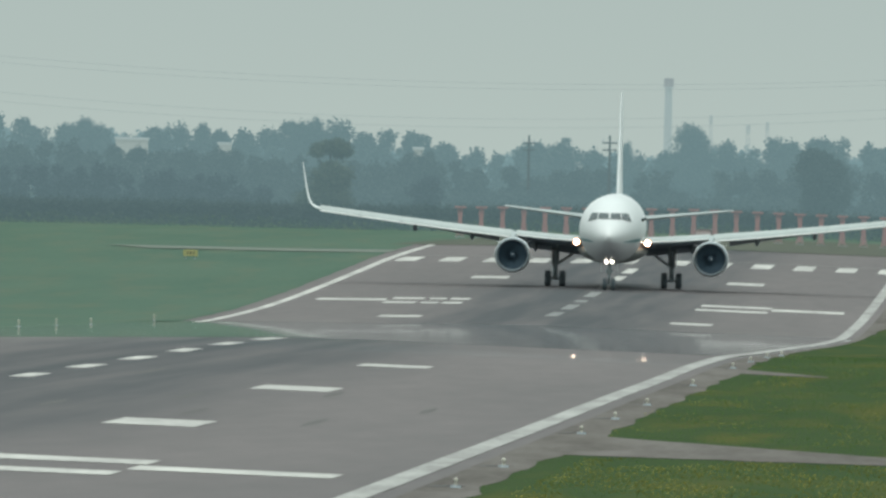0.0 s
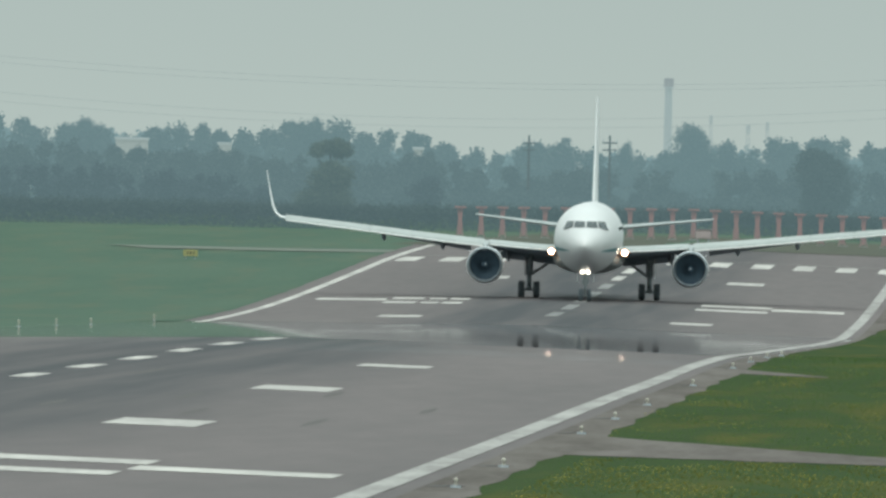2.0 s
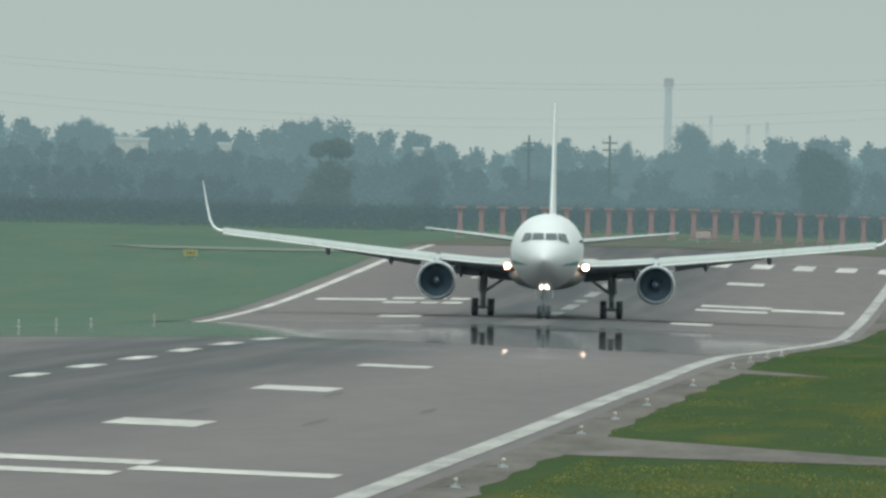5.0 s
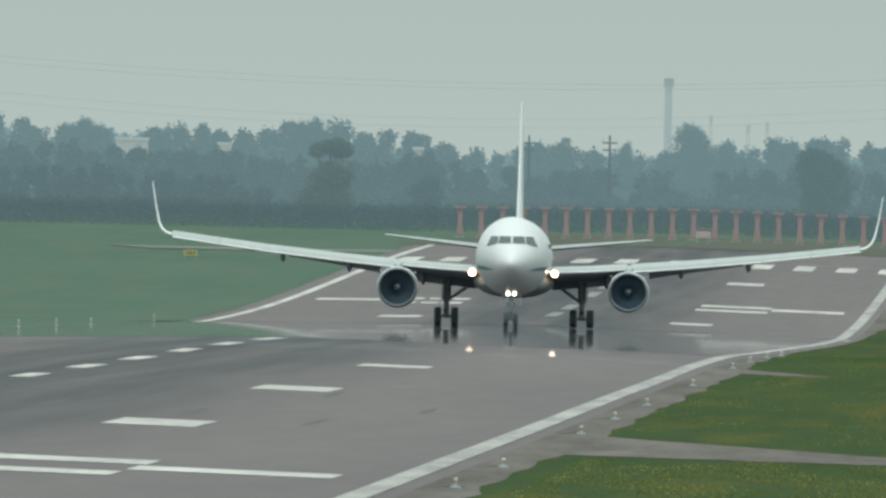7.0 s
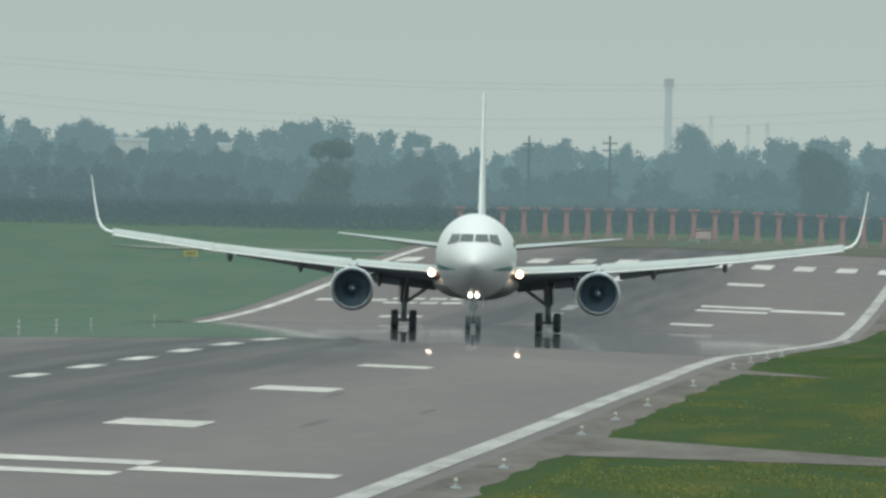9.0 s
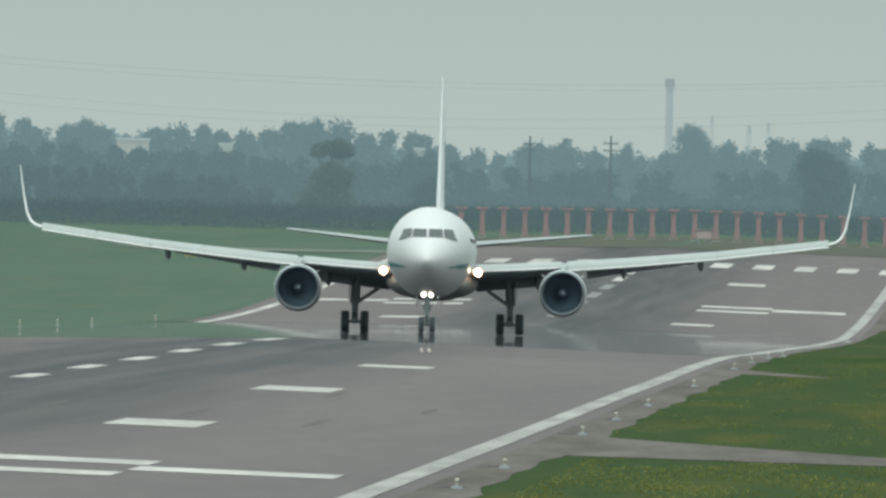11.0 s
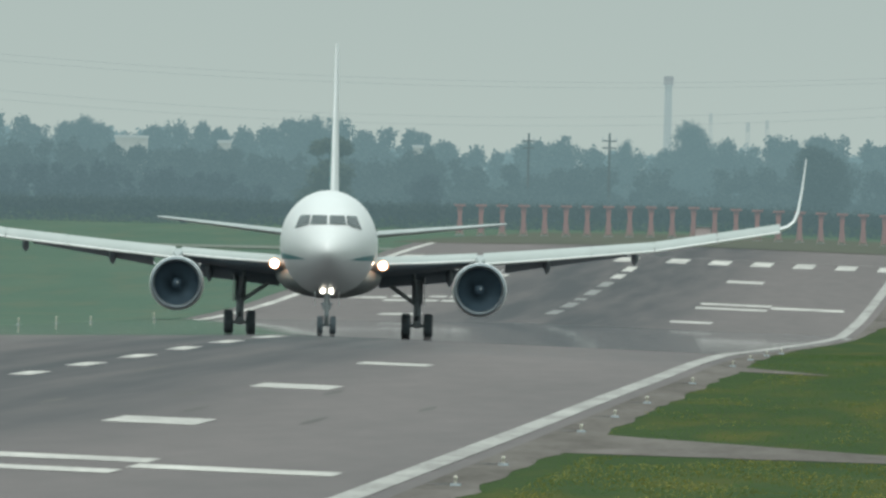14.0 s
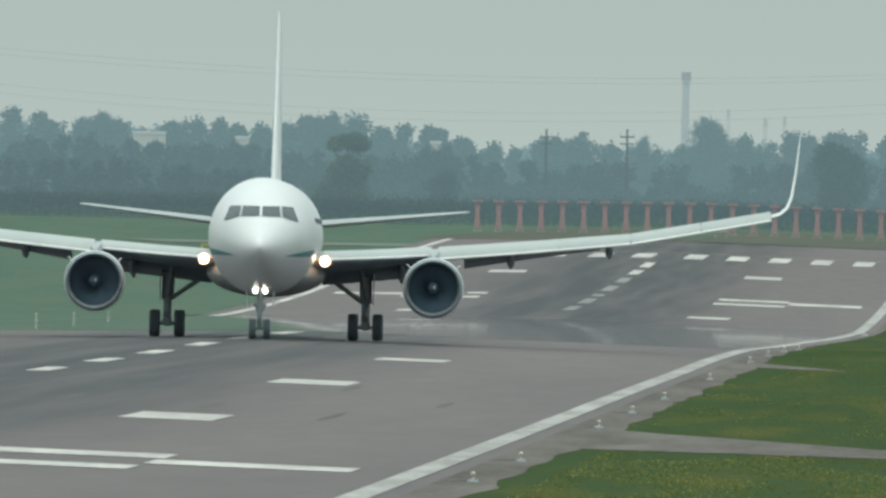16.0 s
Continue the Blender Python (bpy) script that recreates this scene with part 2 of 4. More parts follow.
def asphalt_material():
    """Grooved asphalt: brownish grey, darker with rubber along the middle, with tar seams and worn patches."""
    m = material("runway_asphalt", (0.156, 0.133, 0.132), 0.8, other=(0.108, 0.095, 0.095), scale=0.05, fine=0.9, spec=0.35, stretch=(1, 0.06, 1))
    n, l = m.node_tree.nodes, m.node_tree.links
    b = n["Principled BSDF"]
    base = b.inputs["Base Color"].links[0].from_socket
    tc, sep = n.new("ShaderNodeTexCoord"), n.new("ShaderNodeSeparateXYZ")
    l.new(tc.outputs["Object"], sep.inputs[0])
    streak, smap = n.new("ShaderNodeTexNoise"), n.new("ShaderNodeMapping")
    smap.inputs["Scale"].default_value = (0.5, 0.006, 1)
    l.new(tc.outputs["Object"], smap.inputs[0]), l.new(smap.outputs[0], streak.inputs["Vector"])
    streak.inputs["Scale"].default_value, streak.inputs["Detail"].default_value = 1.0, 5
    width = n.new("ShaderNodeMath")
    width.operation = "ABSOLUTE"
    l.new(sep.outputs["X"], width.inputs[0])
    fall = n.new("ShaderNodeMapRange")
    fall.interpolation_type = "SMOOTHSTEP"
    fall.inputs[1].default_value, fall.inputs[2].default_value = 3.5, 13.5
    fall.inputs[3].default_value, fall.inputs[4].default_value = 1.0, 0.0
    l.new(width.outputs[0], fall.inputs[0])
    mul = n.new("ShaderNodeMath")
    mul.operation = "MULTIPLY"
    boost = n.new("ShaderNodeMapRange")
    boost.inputs[1].default_value, boost.inputs[2].default_value = 0.3, 0.7
    boost.inputs[3].default_value, boost.inputs[4].default_value = 0.35, 1.15
    l.new(streak.outputs["Fac"], boost.inputs[0])
    l.new(fall.outputs[0], mul.inputs[0]), l.new(boost.outputs[0], mul.inputs[1])
    # more rubber in the far touchdown zone
    zone, extra, heap = n.new("ShaderNodeMapRange"), n.new("ShaderNodeMath"), n.new("ShaderNodeMath")
    zone.inputs[1].default_value, zone.inputs[2].default_value = 1900.0, 2040.0
    zone.inputs[3].default_value, zone.inputs[4].default_value = 0.0, 0.04
    l.new(sep.outputs["Y"], zone.inputs[0])
    extra.operation, heap.operation, heap.use_clamp = "MULTIPLY", "ADD", True
    l.new(zone.outputs[0], extra.inputs[0]), l.new(fall.outputs[0], extra.inputs[1])
    l.new(mul.outputs[0], heap.inputs[0]), l.new(extra.outputs[0], heap.inputs[1])
    rubber = n.new("ShaderNodeMix")
    rubber.data_type = "RGBA"
    rubber.inputs[7].default_value = (0.045, 0.047, 0.053, 1)
    l.new(heap.outputs[0], rubber.inputs[0]), l.new(base, rubber.inputs[6]), l.new(rubber.outputs[2], b.inputs["Base Color"])
    # the hot stretch over the hump and the dip shimmers like a thin mirror
    near, start, stop = (n.new("ShaderNodeMapRange") for _ in range(3))
    for node, v0, v1, k0, k1 in ((near, 1285.0, 1325.0, 0.0, 1.0), (start, 1408.0, 1436.0, 0.10, 0.9), (stop, 1945.0, 1966.0, 1.0, 0.0)):
        node.interpolation_type = "SMOOTHSTEP"
        node.inputs[1].default_value, node.inputs[2].default_value = v0, v1
        node.inputs[3].default_value, node.inputs[4].default_value = k0, k1
        l.new(sep.outputs["Y"], node.inputs[0])
    some, share = n.new("ShaderNodeMath"), n.new("ShaderNodeMath")
    some.operation = share.operation = "MULTIPLY"
    l.new(near.outputs[0], some.inputs[0]), l.new(start.outputs[0], some.inputs[1])
    l.new(some.outputs[0], share.inputs[0]), l.new(stop.outputs[0], share.inputs[1])
    # it mirrors at a glancing angle alone
    facing, glance, part_of = n.new("ShaderNodeLayerWeight"), n.new("ShaderNodeMapRange"), n.new("ShaderNodeMath")
    facing.inputs["Blend"].default_value = 0.5
    glance.inputs[1].default_value, glance.inputs[2].default_value = 0.95, 0.985
    part_of.operation = "MULTIPLY"
    l.new(facing.outputs["Facing"], glance.inputs[0]), l.new(glance.outputs[0], part_of.inputs[0]), l.new(share.outputs[0], part_of.inputs[1])
    gloss, blend = n.new("ShaderNodeBsdfGlossy"), n.new("ShaderNodeMixShader")
    gloss.inputs["Color"].default_value, gloss.inputs["Roughness"].default_value = (0.97, 0.99, 1.0, 1), 0.015
    # the layer of hot air bends the rays as a mirror of this slope along the runway would, level across it
    tilt, turn, flat, back = (n.new("ShaderNode" + k) for k in ("Attribute", "Math", "CombineXYZ", "VectorTransform"))
    tilt.attribute_name = "mirage_slope"
    turn.operation, turn.inputs[1].default_value = "MULTIPLY", -1.0
    back.vector_type, back.convert_from, back.convert_to = "NORMAL", "OBJECT", "WORLD"
    flat.inputs["Z"].default_value = 1.0
    l.new(tilt.outputs["Fac"], turn.inputs[0]), l.new(turn.outputs[0], flat.inputs["Y"])
    l.new(flat.outputs[0], back.inputs[0]), l.new(back.outputs[0], gloss.inputs["Normal"])
    l.new(part_of.outputs[0], blend.inputs[0]), l.new(b.outputs[0], blend.inputs[1]), l.new(gloss.outputs[0], blend.inputs[2])
    l.new(blend.outputs[0], n["Material Output"].inputs["Surface"])
    return m


# GRASS is paler and bluer than LUSH: the far field's haze, in colour
GRASS = grass_material("hazed_mown_spring_grass", (0.055, 0.108, 0.076), (0.078, 0.127, 0.090), (0.098, 0.122, 0.083))
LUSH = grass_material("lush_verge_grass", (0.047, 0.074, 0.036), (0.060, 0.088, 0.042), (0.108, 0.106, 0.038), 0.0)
ASPHALT = asphalt_material()
STRIP = material("worn_taxiway_asphalt", (0.155, 0.172, 0.148), 0.9, other=(0.115, 0.140, 0.112), scale=0.3, stretch=(0.3, 1, 1))
DARKMARK = material("dark_asphalt_mark", (0.06, 0.056, 0.052), 0.8, other=(0.10, 0.09, 0.085), scale=1.2)
SHOULDER = material("weathered_shoulder_asphalt", (0.178, 0.160, 0.148), 0.9, other=(0.095, 0.083, 0.074), scale=0.5, fine=3.5, bump=0.3, spec=0.1, stretch=(1, 0.07, 1))


us = [-3000, -1200, -500, -250, -140, -90] + steps(-60, 60, 80) + [90, 140, 250, 500, 1200, 3000]
vs = steps(-3000, 500, 14)[:-1] + steps(500, 2800, 230) + steps(2850, 4980, 40)


def lie(u, v):
    """The verge: sunk under the asphalt, uneven elsewhere."""
    if abs(u) < 24.0 and 320 < v < 2600 or 22 < u < 60 and 545 < v < 2300:
        return -0.12
    rough = 0.02 * noise.noise(Vector((u * 0.3, v * 0.02, 0)))
    return rough


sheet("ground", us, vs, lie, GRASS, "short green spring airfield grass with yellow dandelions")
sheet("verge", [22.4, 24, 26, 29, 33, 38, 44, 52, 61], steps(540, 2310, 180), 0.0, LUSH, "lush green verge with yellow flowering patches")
RV = steps(330, 2590, 452)
runway = sheet("runway", [-25.0, -24, -22, -18, -12, -6, -2, 0, 2, 6, 12, 18, 22, 23.3], RV, 0.012, ASPHALT, "undulating grey asphalt runway with dark rubber streaks")


def mirage_slope(u, v):
    """The slope of the mirroring air: the ground's own up to the crest, then such that the dip shows the rise beyond it upside down."""
    own = (profile(v + 2) - profile(v - 2)) / 4
    seen = float(np.interp(v, [1420, 1500, 1580, 1700, 1780, 1860, 1900, 1940, 1965], [2190, 2175, 2160, 2137, 2110, 2066, 2032, 1995, 1988])) + 3.0 * max(-8.0, min(10.0, u + 4)) * min(1.0, (1965 - v) / 120 if v < 1965 else 0.0)
    bent = ((profile(seen) - profile(v)) / max(seen - v, 10.0) + (profile(v) - EYE[2]) / v) / 2
    k = min(1.0, max(0.0, (v - 1385) / 20))
    return own + (bent - own) * k


slope = runway.data.attributes.new("mirage_slope", "FLOAT", "POINT")
slope.data.foreach_set("value", [mirage_slope(p.co.x, p.co.y) for p in runway.data.vertices])


def verge(name, rows, label, lift=0.035, mat=None):
    """A strip between two uneven sides, given as (v, u_near, u_far)."""
    us2, verts, faces = 10, [], []
    for v, u0, u1 in rows:
        for i in range(us2 + 1):
            u = u0 + (u1 - u0) * i / us2
            verts.append((u, v, level(u, v) + lift))
    w = us2 + 1
    for j in range(len(rows) - 1):
        for i in range(us2):
            faces.append((j * w + i, j * w + i + 1, (j + 1) * w + i + 1, (j + 1) * w + i))
    ob = mesh_object(name, verts, faces, mat or SHOULDER, label=label, smooth=True, kind="structure")
    ob.matrix_world = RUNWAY
    return ob


def edge_wobble(v):
    return 0.35 * noise.noise(Vector((v * 0.05, 3.3, 0))) + 0.08 * noise.noise(Vector((v * 0.21, 7.1, 0)))


def shoulder_width(v):
    return 24.55 if v < 1250 else 24.55 - 1.3 * min(1.0, (v - 1250) / 350) if v < 1950 else 23.3 + 0.8 * min(1.0, (v - 1950) / 120)


verge("shoulder", [(v, 22.9, shoulder_width(v) + edge_wobble(v)) for v in steps(560, 2560, 400)], "weathered brown-grey asphalt runway shoulder", 0.014)
# brownish rough grass, its colour greyed further for the haze over it
DRYGRASS = material("dull_hazed_dry_grass", (0.108, 0.112, 0.090), 0.95, other=(0.086, 0.098, 0.078), scale=0.1, fine=1.2, spec=0.1, stretch=(1, 0.1, 1))
verge("runway_end_verge", [(v, -26 + (v - 2590) * 0.05, 62) for v in steps(2588, 2776, 40)], "dull brownish-green rough grass beyond the runway's end", 0.05, DRYGRASS)
# a small dark patch beside each of these lights
for v in (762, 820, 936, 997, 1063, 1174, 1292):
    verge("dark_patch", [(v + 5 * math.sin(k * 1.3) * 0.3 + k * 1.6, 22.95 + 0.1 * k, 23.5 + 0.14 * k) for k in range(5)], "small dark patch on the shoulder by a light", 0.025, DARKMARK)
for u, v, far in ((8.1, 1000, 34), (10.3, 942, 30), (5.1, 955, 26), (15.0, 918, 32), (12.4, 1035, 28), (17.2, 985, 24), (3.0, 1105, 40)):
    verge("tyre_mark", [(v + far * k / 6, u - 0.02 - 0.16 * math.sin(math.pi * (k + 0.2) / 6.4), u + 0.02 + 0.16 * math.sin(math.pi * (k + 0.2) / 6.4)) for k in range(7)], "short dark rubber streak on the asphalt", 0.02, DARKMARK)
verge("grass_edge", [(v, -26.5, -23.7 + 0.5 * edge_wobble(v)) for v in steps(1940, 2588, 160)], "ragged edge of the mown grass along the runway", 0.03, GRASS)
verge("taxiway", [(v, -44 - 0.2 * (v - 2490), -23.5) for v in steps(2493, 2519, 8)], "narrow grey taxiway strip across the grass", 0.06, STRIP)


def access_track(name, corners, label):
    """A quadrilateral track: four (u, v) corners, near side first."""
    n, k = 24, 8
    verts = []
    for j in range(k + 1):
        for i in range(n + 1):
            s, t = i / n, j / k
            lo = Vector(corners[0]).lerp(Vector(corners[1]), s)
            hi = Vector(corners[3]).lerp(Vector(corners[2]), s)
            q = lo.lerp(hi, t)
            wob = 1.6 * noise.noise(Vector((q.x * 0.7, j * 9.0, 1))) if j in (0, k) else 0
            verts.append((q.x, q.y + wob, level(q.x, q.y) + 0.02))
    faces = [(j * (n + 1) + i, j * (n + 1) + i + 1, (j + 1) * (n + 1) + i + 1, (j + 1) * (n + 1) + i) for j in range(k) for i in range(n)]
    ob = mesh_object(name, verts, faces, SHOULDER, label=label, smooth=True, kind="structure")
    ob.matrix_world = RUNWAY


access_track("access_track", [(24.0, 866), (37, 851), (37, 866), (24.0, 934)], "grey asphalt access track between two areas of grass")
access_track("drain_strip", [(24.0, 1262), (28.6, 1247), (28.6, 1251), (24.0, 1292)], "narrow grey concrete strip in the grass")


# ---- painted markings ----
def marking(name, u0, u1, v0, v1, label, mat=PAINT, group=""):
    n = max(1, int((v1 - v0) / 5))
    k = max(1, int((u1 - u0) / 1.5))
    ob = sheet(name, steps(u0, u1, k), steps(v0, v1, n), 0.03, mat, label)
    return tagged(ob, group=group)


marking("edge_line", 21.55, 22.32, 560, 2590, "white painted runway side line beside the shoulder", EDGEPAINT)
marking("edge_line", -22.4, -21.7, 1935, 2590, "white painted runway side line beside the grass")
for v0, v1 in ((1067, 1088), (1124, 1148), (1181, 1207), (1241, 1266), (1298, 1327), (1359, 1393), (2045, 2078), (2100, 2134), (2150, 2164), (2188, 2222), (2243, 2276), (2300, 2331), (2350, 2384)):
    faint = 2040 < v0 < 2260
    marking("centreline_dash", -0.45, 0.45, v0, v1, "worn rubber-stained centreline dash" if faint else "white painted centreline dash", OLDPAINT if faint else PAINT, "centreline dashes")
for v0, v1 in ((900, 923), (1058, 1079), (1204, 1219), (2020, 2037), (2303, 2320)):
    for sg in (-1, 1):
        if v0 < 1800 and sg < 0:
            continue
        off = 0.22 if v0 == 900 else 0.0
        marking("touchdown_bar", *sorted((sg * (8.95 + off), sg * (11.95 + off))), v0, v1, "broad white painted touchdown bar", PAINT, "touchdown bars")
marking("aiming_bar", 14.6, 20.25, 770, 781, "broad white painted aiming bar", PAINT, "aiming bars")
for v0, v1 in ((754.5, 765), (784, 796)):
    marking("aiming_bar", 8.9, 14.7, v0, v1, "white painted aiming bar with a worn gap beside it", PAINT, "aiming bars")
marking("aiming_bar", 14.6, 20.15, 2146, 2160, "broad white painted aiming bar", PAINT, "aiming bars")
marking("aiming_bar", -20.0, -14.7, 2146, 2159, "broad white painted aiming bar", PAINT, "aiming bars")
for v0, v1 in ((2130, 2142), (2158, 2169)):
    marking("aiming_bar", 9.1, 14.5, v0, v1, "faded white aiming bar", PAINT, "aiming bars")
    for u0, u1 in ((-14.5, -12.1), (-11.7, -10.4), (-10.1, -8.6)):
        marking("aiming_bar", u0, u1, v0, v1, "faded white aiming bar broken by rubber", PAINT, "aiming bars")
for i in range(6):
    marking("threshold_stripe", 2.05 + 3.63 * i, 3.75 + 3.63 * i, 2420, 2458, "white painted threshold stripe", PAINT, "threshold stripes")
    marking("threshold_stripe", -21.2 + 3.75 * i, -19.4 + 3.75 * i, 2420, 2456, "white painted threshold stripe", PAINT, "threshold stripes")
marking("threshold_line", -21.5, 21.8, 2468, 2470, "faint white painted threshold line", OLDPAINT)


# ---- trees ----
# colour of the haze that the far materials emit
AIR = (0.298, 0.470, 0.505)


def haze_glow(m, share, air=AIR):
    """Paints haze as a faint airlight glow on far things; share grows with distance."""
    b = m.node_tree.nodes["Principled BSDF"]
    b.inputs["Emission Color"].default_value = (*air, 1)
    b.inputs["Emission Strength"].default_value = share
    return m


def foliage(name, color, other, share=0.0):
    return haze_glow(material(name, color, 0.9, other=other, scale=0.25, fine=1.7, spec=0.1), share)


# leaves keep dark colours of their own; the paleness is emitted haze
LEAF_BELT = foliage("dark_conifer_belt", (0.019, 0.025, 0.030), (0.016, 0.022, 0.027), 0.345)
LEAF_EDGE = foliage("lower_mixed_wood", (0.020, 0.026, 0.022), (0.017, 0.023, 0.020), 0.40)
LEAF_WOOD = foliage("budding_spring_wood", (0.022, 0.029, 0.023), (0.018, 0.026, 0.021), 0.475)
LEAF_FAR = foliage("haze_pale_far_wood", (0.030, 0.036, 0.030), (0.024, 0.033, 0.030), 0.60)
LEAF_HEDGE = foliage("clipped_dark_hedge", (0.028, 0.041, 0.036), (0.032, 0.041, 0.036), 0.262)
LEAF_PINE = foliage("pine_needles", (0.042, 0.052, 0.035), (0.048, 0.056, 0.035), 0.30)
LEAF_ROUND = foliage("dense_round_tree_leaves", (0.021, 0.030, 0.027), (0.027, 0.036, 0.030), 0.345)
# far structures and bark carry the same haze, painted in as emission
CONCRETE_FAR = haze_glow(material("weathered_far_concrete", (0.17, 0.165, 0.165), 0.8, other=(0.13, 0.13, 0.135), scale=0.15), 0.70, (0.34, 0.455, 0.46))
STEEL_FAR = haze_glow(material("far_mast_steel", (0.15, 0.16, 0.16), 0.7), 0.68, (0.36, 0.46, 0.46))
COLLAR_FAR = haze_glow(material("sooty_far_concrete", (0.08, 0.08, 0.085), 0.8), 0.62, (0.36, 0.45, 0.46))
CABLE_FAR = haze_glow(material("far_cable", (0.10, 0.10, 0.10), 0.6), 0.66, (0.37, 0.46, 0.46))
POLE_FAR = haze_glow(material("far_pole_timber", (0.045, 0.045, 0.045), 0.8, other=(0.035, 0.04, 0.04), scale=0.6), 0.30)
WALL_FAR = haze_glow(material("pale_sheet_wall", (0.26, 0.28, 0.28), 0.6, other=(0.18, 0.19, 0.19), scale=0.3), 0.50, (0.37, 0.47, 0.46))
# the antenna row glows a little too, for the haze before it
haze_glow(ORANGE, 0.215)
FARBARK = haze_glow(material("far_wood_bark", (0.035, 0.04, 0.04), 0.9, other=(0.045, 0.045, 0.04), scale=0.8), 0.44)
PINEBARK = haze_glow(material("far_bark", (0.04, 0.04, 0.04), 0.9, other=(0.055, 0.045, 0.04), scale=0.8), 0.27)
rng = np.random.default_rng(7)


def leaf_cloud(blobs, per_m2, size):
    """Verts and faces of many small leaf clumps over ellipsoid blobs (x, y, z, rx, ry, rz)."""
    vs2, fs2, k = [], [], 0
    for x, y, z, rx, ry, rz in blobs:
        n = int(per_m2 * 4 * math.pi * ((rx * ry) ** 1.6 / 3 + (rx * rz) ** 1.6 / 3 + (ry * rz) ** 1.6 / 3) ** (1 / 1.6))
        d = rng.normal(size=(n, 3))
        d /= np.linalg.norm(d, axis=1)[:, None]
        r = rng.uniform(0.45, 1.0, n) ** 0.6 * rng.choice([0.9, 1.0, 1.1, 1.25, 1.42, 1.6], n)
        c = d * r[:, None] * (rx, ry, rz) + (x, y, z)
        a, b = rng.normal(size=(n, 3)), rng.normal(size=(n, 3))
        a /= np.linalg.norm(a, axis=1)[:, None]
        b -= a * (a * b).sum(1)[:, None]
        b /= np.linalg.norm(b, axis=1)[:, None]
        s = rng.uniform(0.5, 1.2, n)[:, None] * size
        quad = np.stack([c - a * s, c - b * s * 0.6, c + a * s, c + b * s * 0.6], 1)
        vs2.append(quad.reshape(-1, 3))
        fs2.append(np.arange(k, k + 4 * n).reshape(-1, 4))
        k += 4 * n
    return np.concatenate(vs2).tolist(), np.concatenate(fs2).tolist()


def crown_blobs(x, y, z0, z1, w, n=15):
    """Lumps that fill a crown between z0 and z1, w metres wide, uneven in outline."""
    out = []
    for i in range(n):
        h = rng.uniform(0.12, 0.92)
        k = math.sin(math.pi * (0.18 + 0.72 * h)) * 0.5 * w
        a = rng.uniform(0, 2 * math.pi)
        q = rng.uniform(0.15, 0.75)
        r = rng.uniform(0.10, 0.22) * w
        out.append((x + k * q * math.cos(a), y + k * q * math.sin(a), z0 + (z1 - z0) * h, r, r, r * rng.uniform(0.7, 1.0)))
    out.append((x + rng.uniform(-0.1, 0.1) * w, y, z1 - 0.2 * w, 0.13 * w, 0.13 * w, 0.2 * w))
    return out


def woods(name, line, d, mat, label, spread=8.0, dens=9, size=0.42, gap=60):
    """A stretch of woodland, its tops given by (bearing, rise) in milliradians."""
    blobs = []
    bs, rs = [p[0] for p in line], [p[1] for p in line]
    step = spread / d * 1000 * 0.52
    b = bs[0]
    while b < bs[-1]:
        dd = d + rng.uniform(-gap / 2, gap / 2)
        p = bearing(b, dd)
        top = EYE[2] + float(np.interp(b, bs, rs)) * dd / 1000 + rng.uniform(-0.9, 0.3)
        w = spread * rng.uniform(0.7, 1.25)
        base = p.z + 0.3
        blobs += crown_blobs(p.x, p.y, max(base, top - 1.5 * w), top, w)
        if top - 1.5 * w > base:
            blobs += [(p.x + rng.uniform(-2, 2), p.y, base + (top - base) * 0.25, 0.5 * w, 0.4 * w, 0.25 * (top - base) + 0.5)]
        b += step * rng.uniform(0.7, 1.3)
    return tagged(mesh_object(name, *leaf_cloud(blobs, dens, size), mat, label=label, kind="stuff"), category="woods")


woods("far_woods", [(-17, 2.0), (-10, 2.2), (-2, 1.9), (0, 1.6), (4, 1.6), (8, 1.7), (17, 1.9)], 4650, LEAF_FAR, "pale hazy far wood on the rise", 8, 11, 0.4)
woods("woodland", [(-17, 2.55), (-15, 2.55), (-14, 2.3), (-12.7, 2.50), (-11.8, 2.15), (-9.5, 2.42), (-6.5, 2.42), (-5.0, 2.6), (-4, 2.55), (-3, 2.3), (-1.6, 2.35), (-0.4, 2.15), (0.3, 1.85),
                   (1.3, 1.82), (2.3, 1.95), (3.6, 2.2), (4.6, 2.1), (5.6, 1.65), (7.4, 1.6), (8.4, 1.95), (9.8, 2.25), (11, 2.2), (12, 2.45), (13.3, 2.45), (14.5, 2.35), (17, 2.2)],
      3650, LEAF_WOOD, "budding spring woodland, blue-grey by its haze glow", 6.0, 20, 0.28)
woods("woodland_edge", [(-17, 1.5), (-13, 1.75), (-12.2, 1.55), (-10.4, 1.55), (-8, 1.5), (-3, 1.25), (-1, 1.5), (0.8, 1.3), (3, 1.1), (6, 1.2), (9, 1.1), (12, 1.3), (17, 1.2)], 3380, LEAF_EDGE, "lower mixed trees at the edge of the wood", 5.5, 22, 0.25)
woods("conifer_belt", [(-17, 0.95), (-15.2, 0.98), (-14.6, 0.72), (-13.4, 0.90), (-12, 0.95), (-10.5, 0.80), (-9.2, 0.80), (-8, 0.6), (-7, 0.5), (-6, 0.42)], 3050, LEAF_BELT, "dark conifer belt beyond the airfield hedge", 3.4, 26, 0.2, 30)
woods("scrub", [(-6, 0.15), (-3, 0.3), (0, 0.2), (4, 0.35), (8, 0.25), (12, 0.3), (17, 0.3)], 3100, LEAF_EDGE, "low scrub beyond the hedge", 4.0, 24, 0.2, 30)


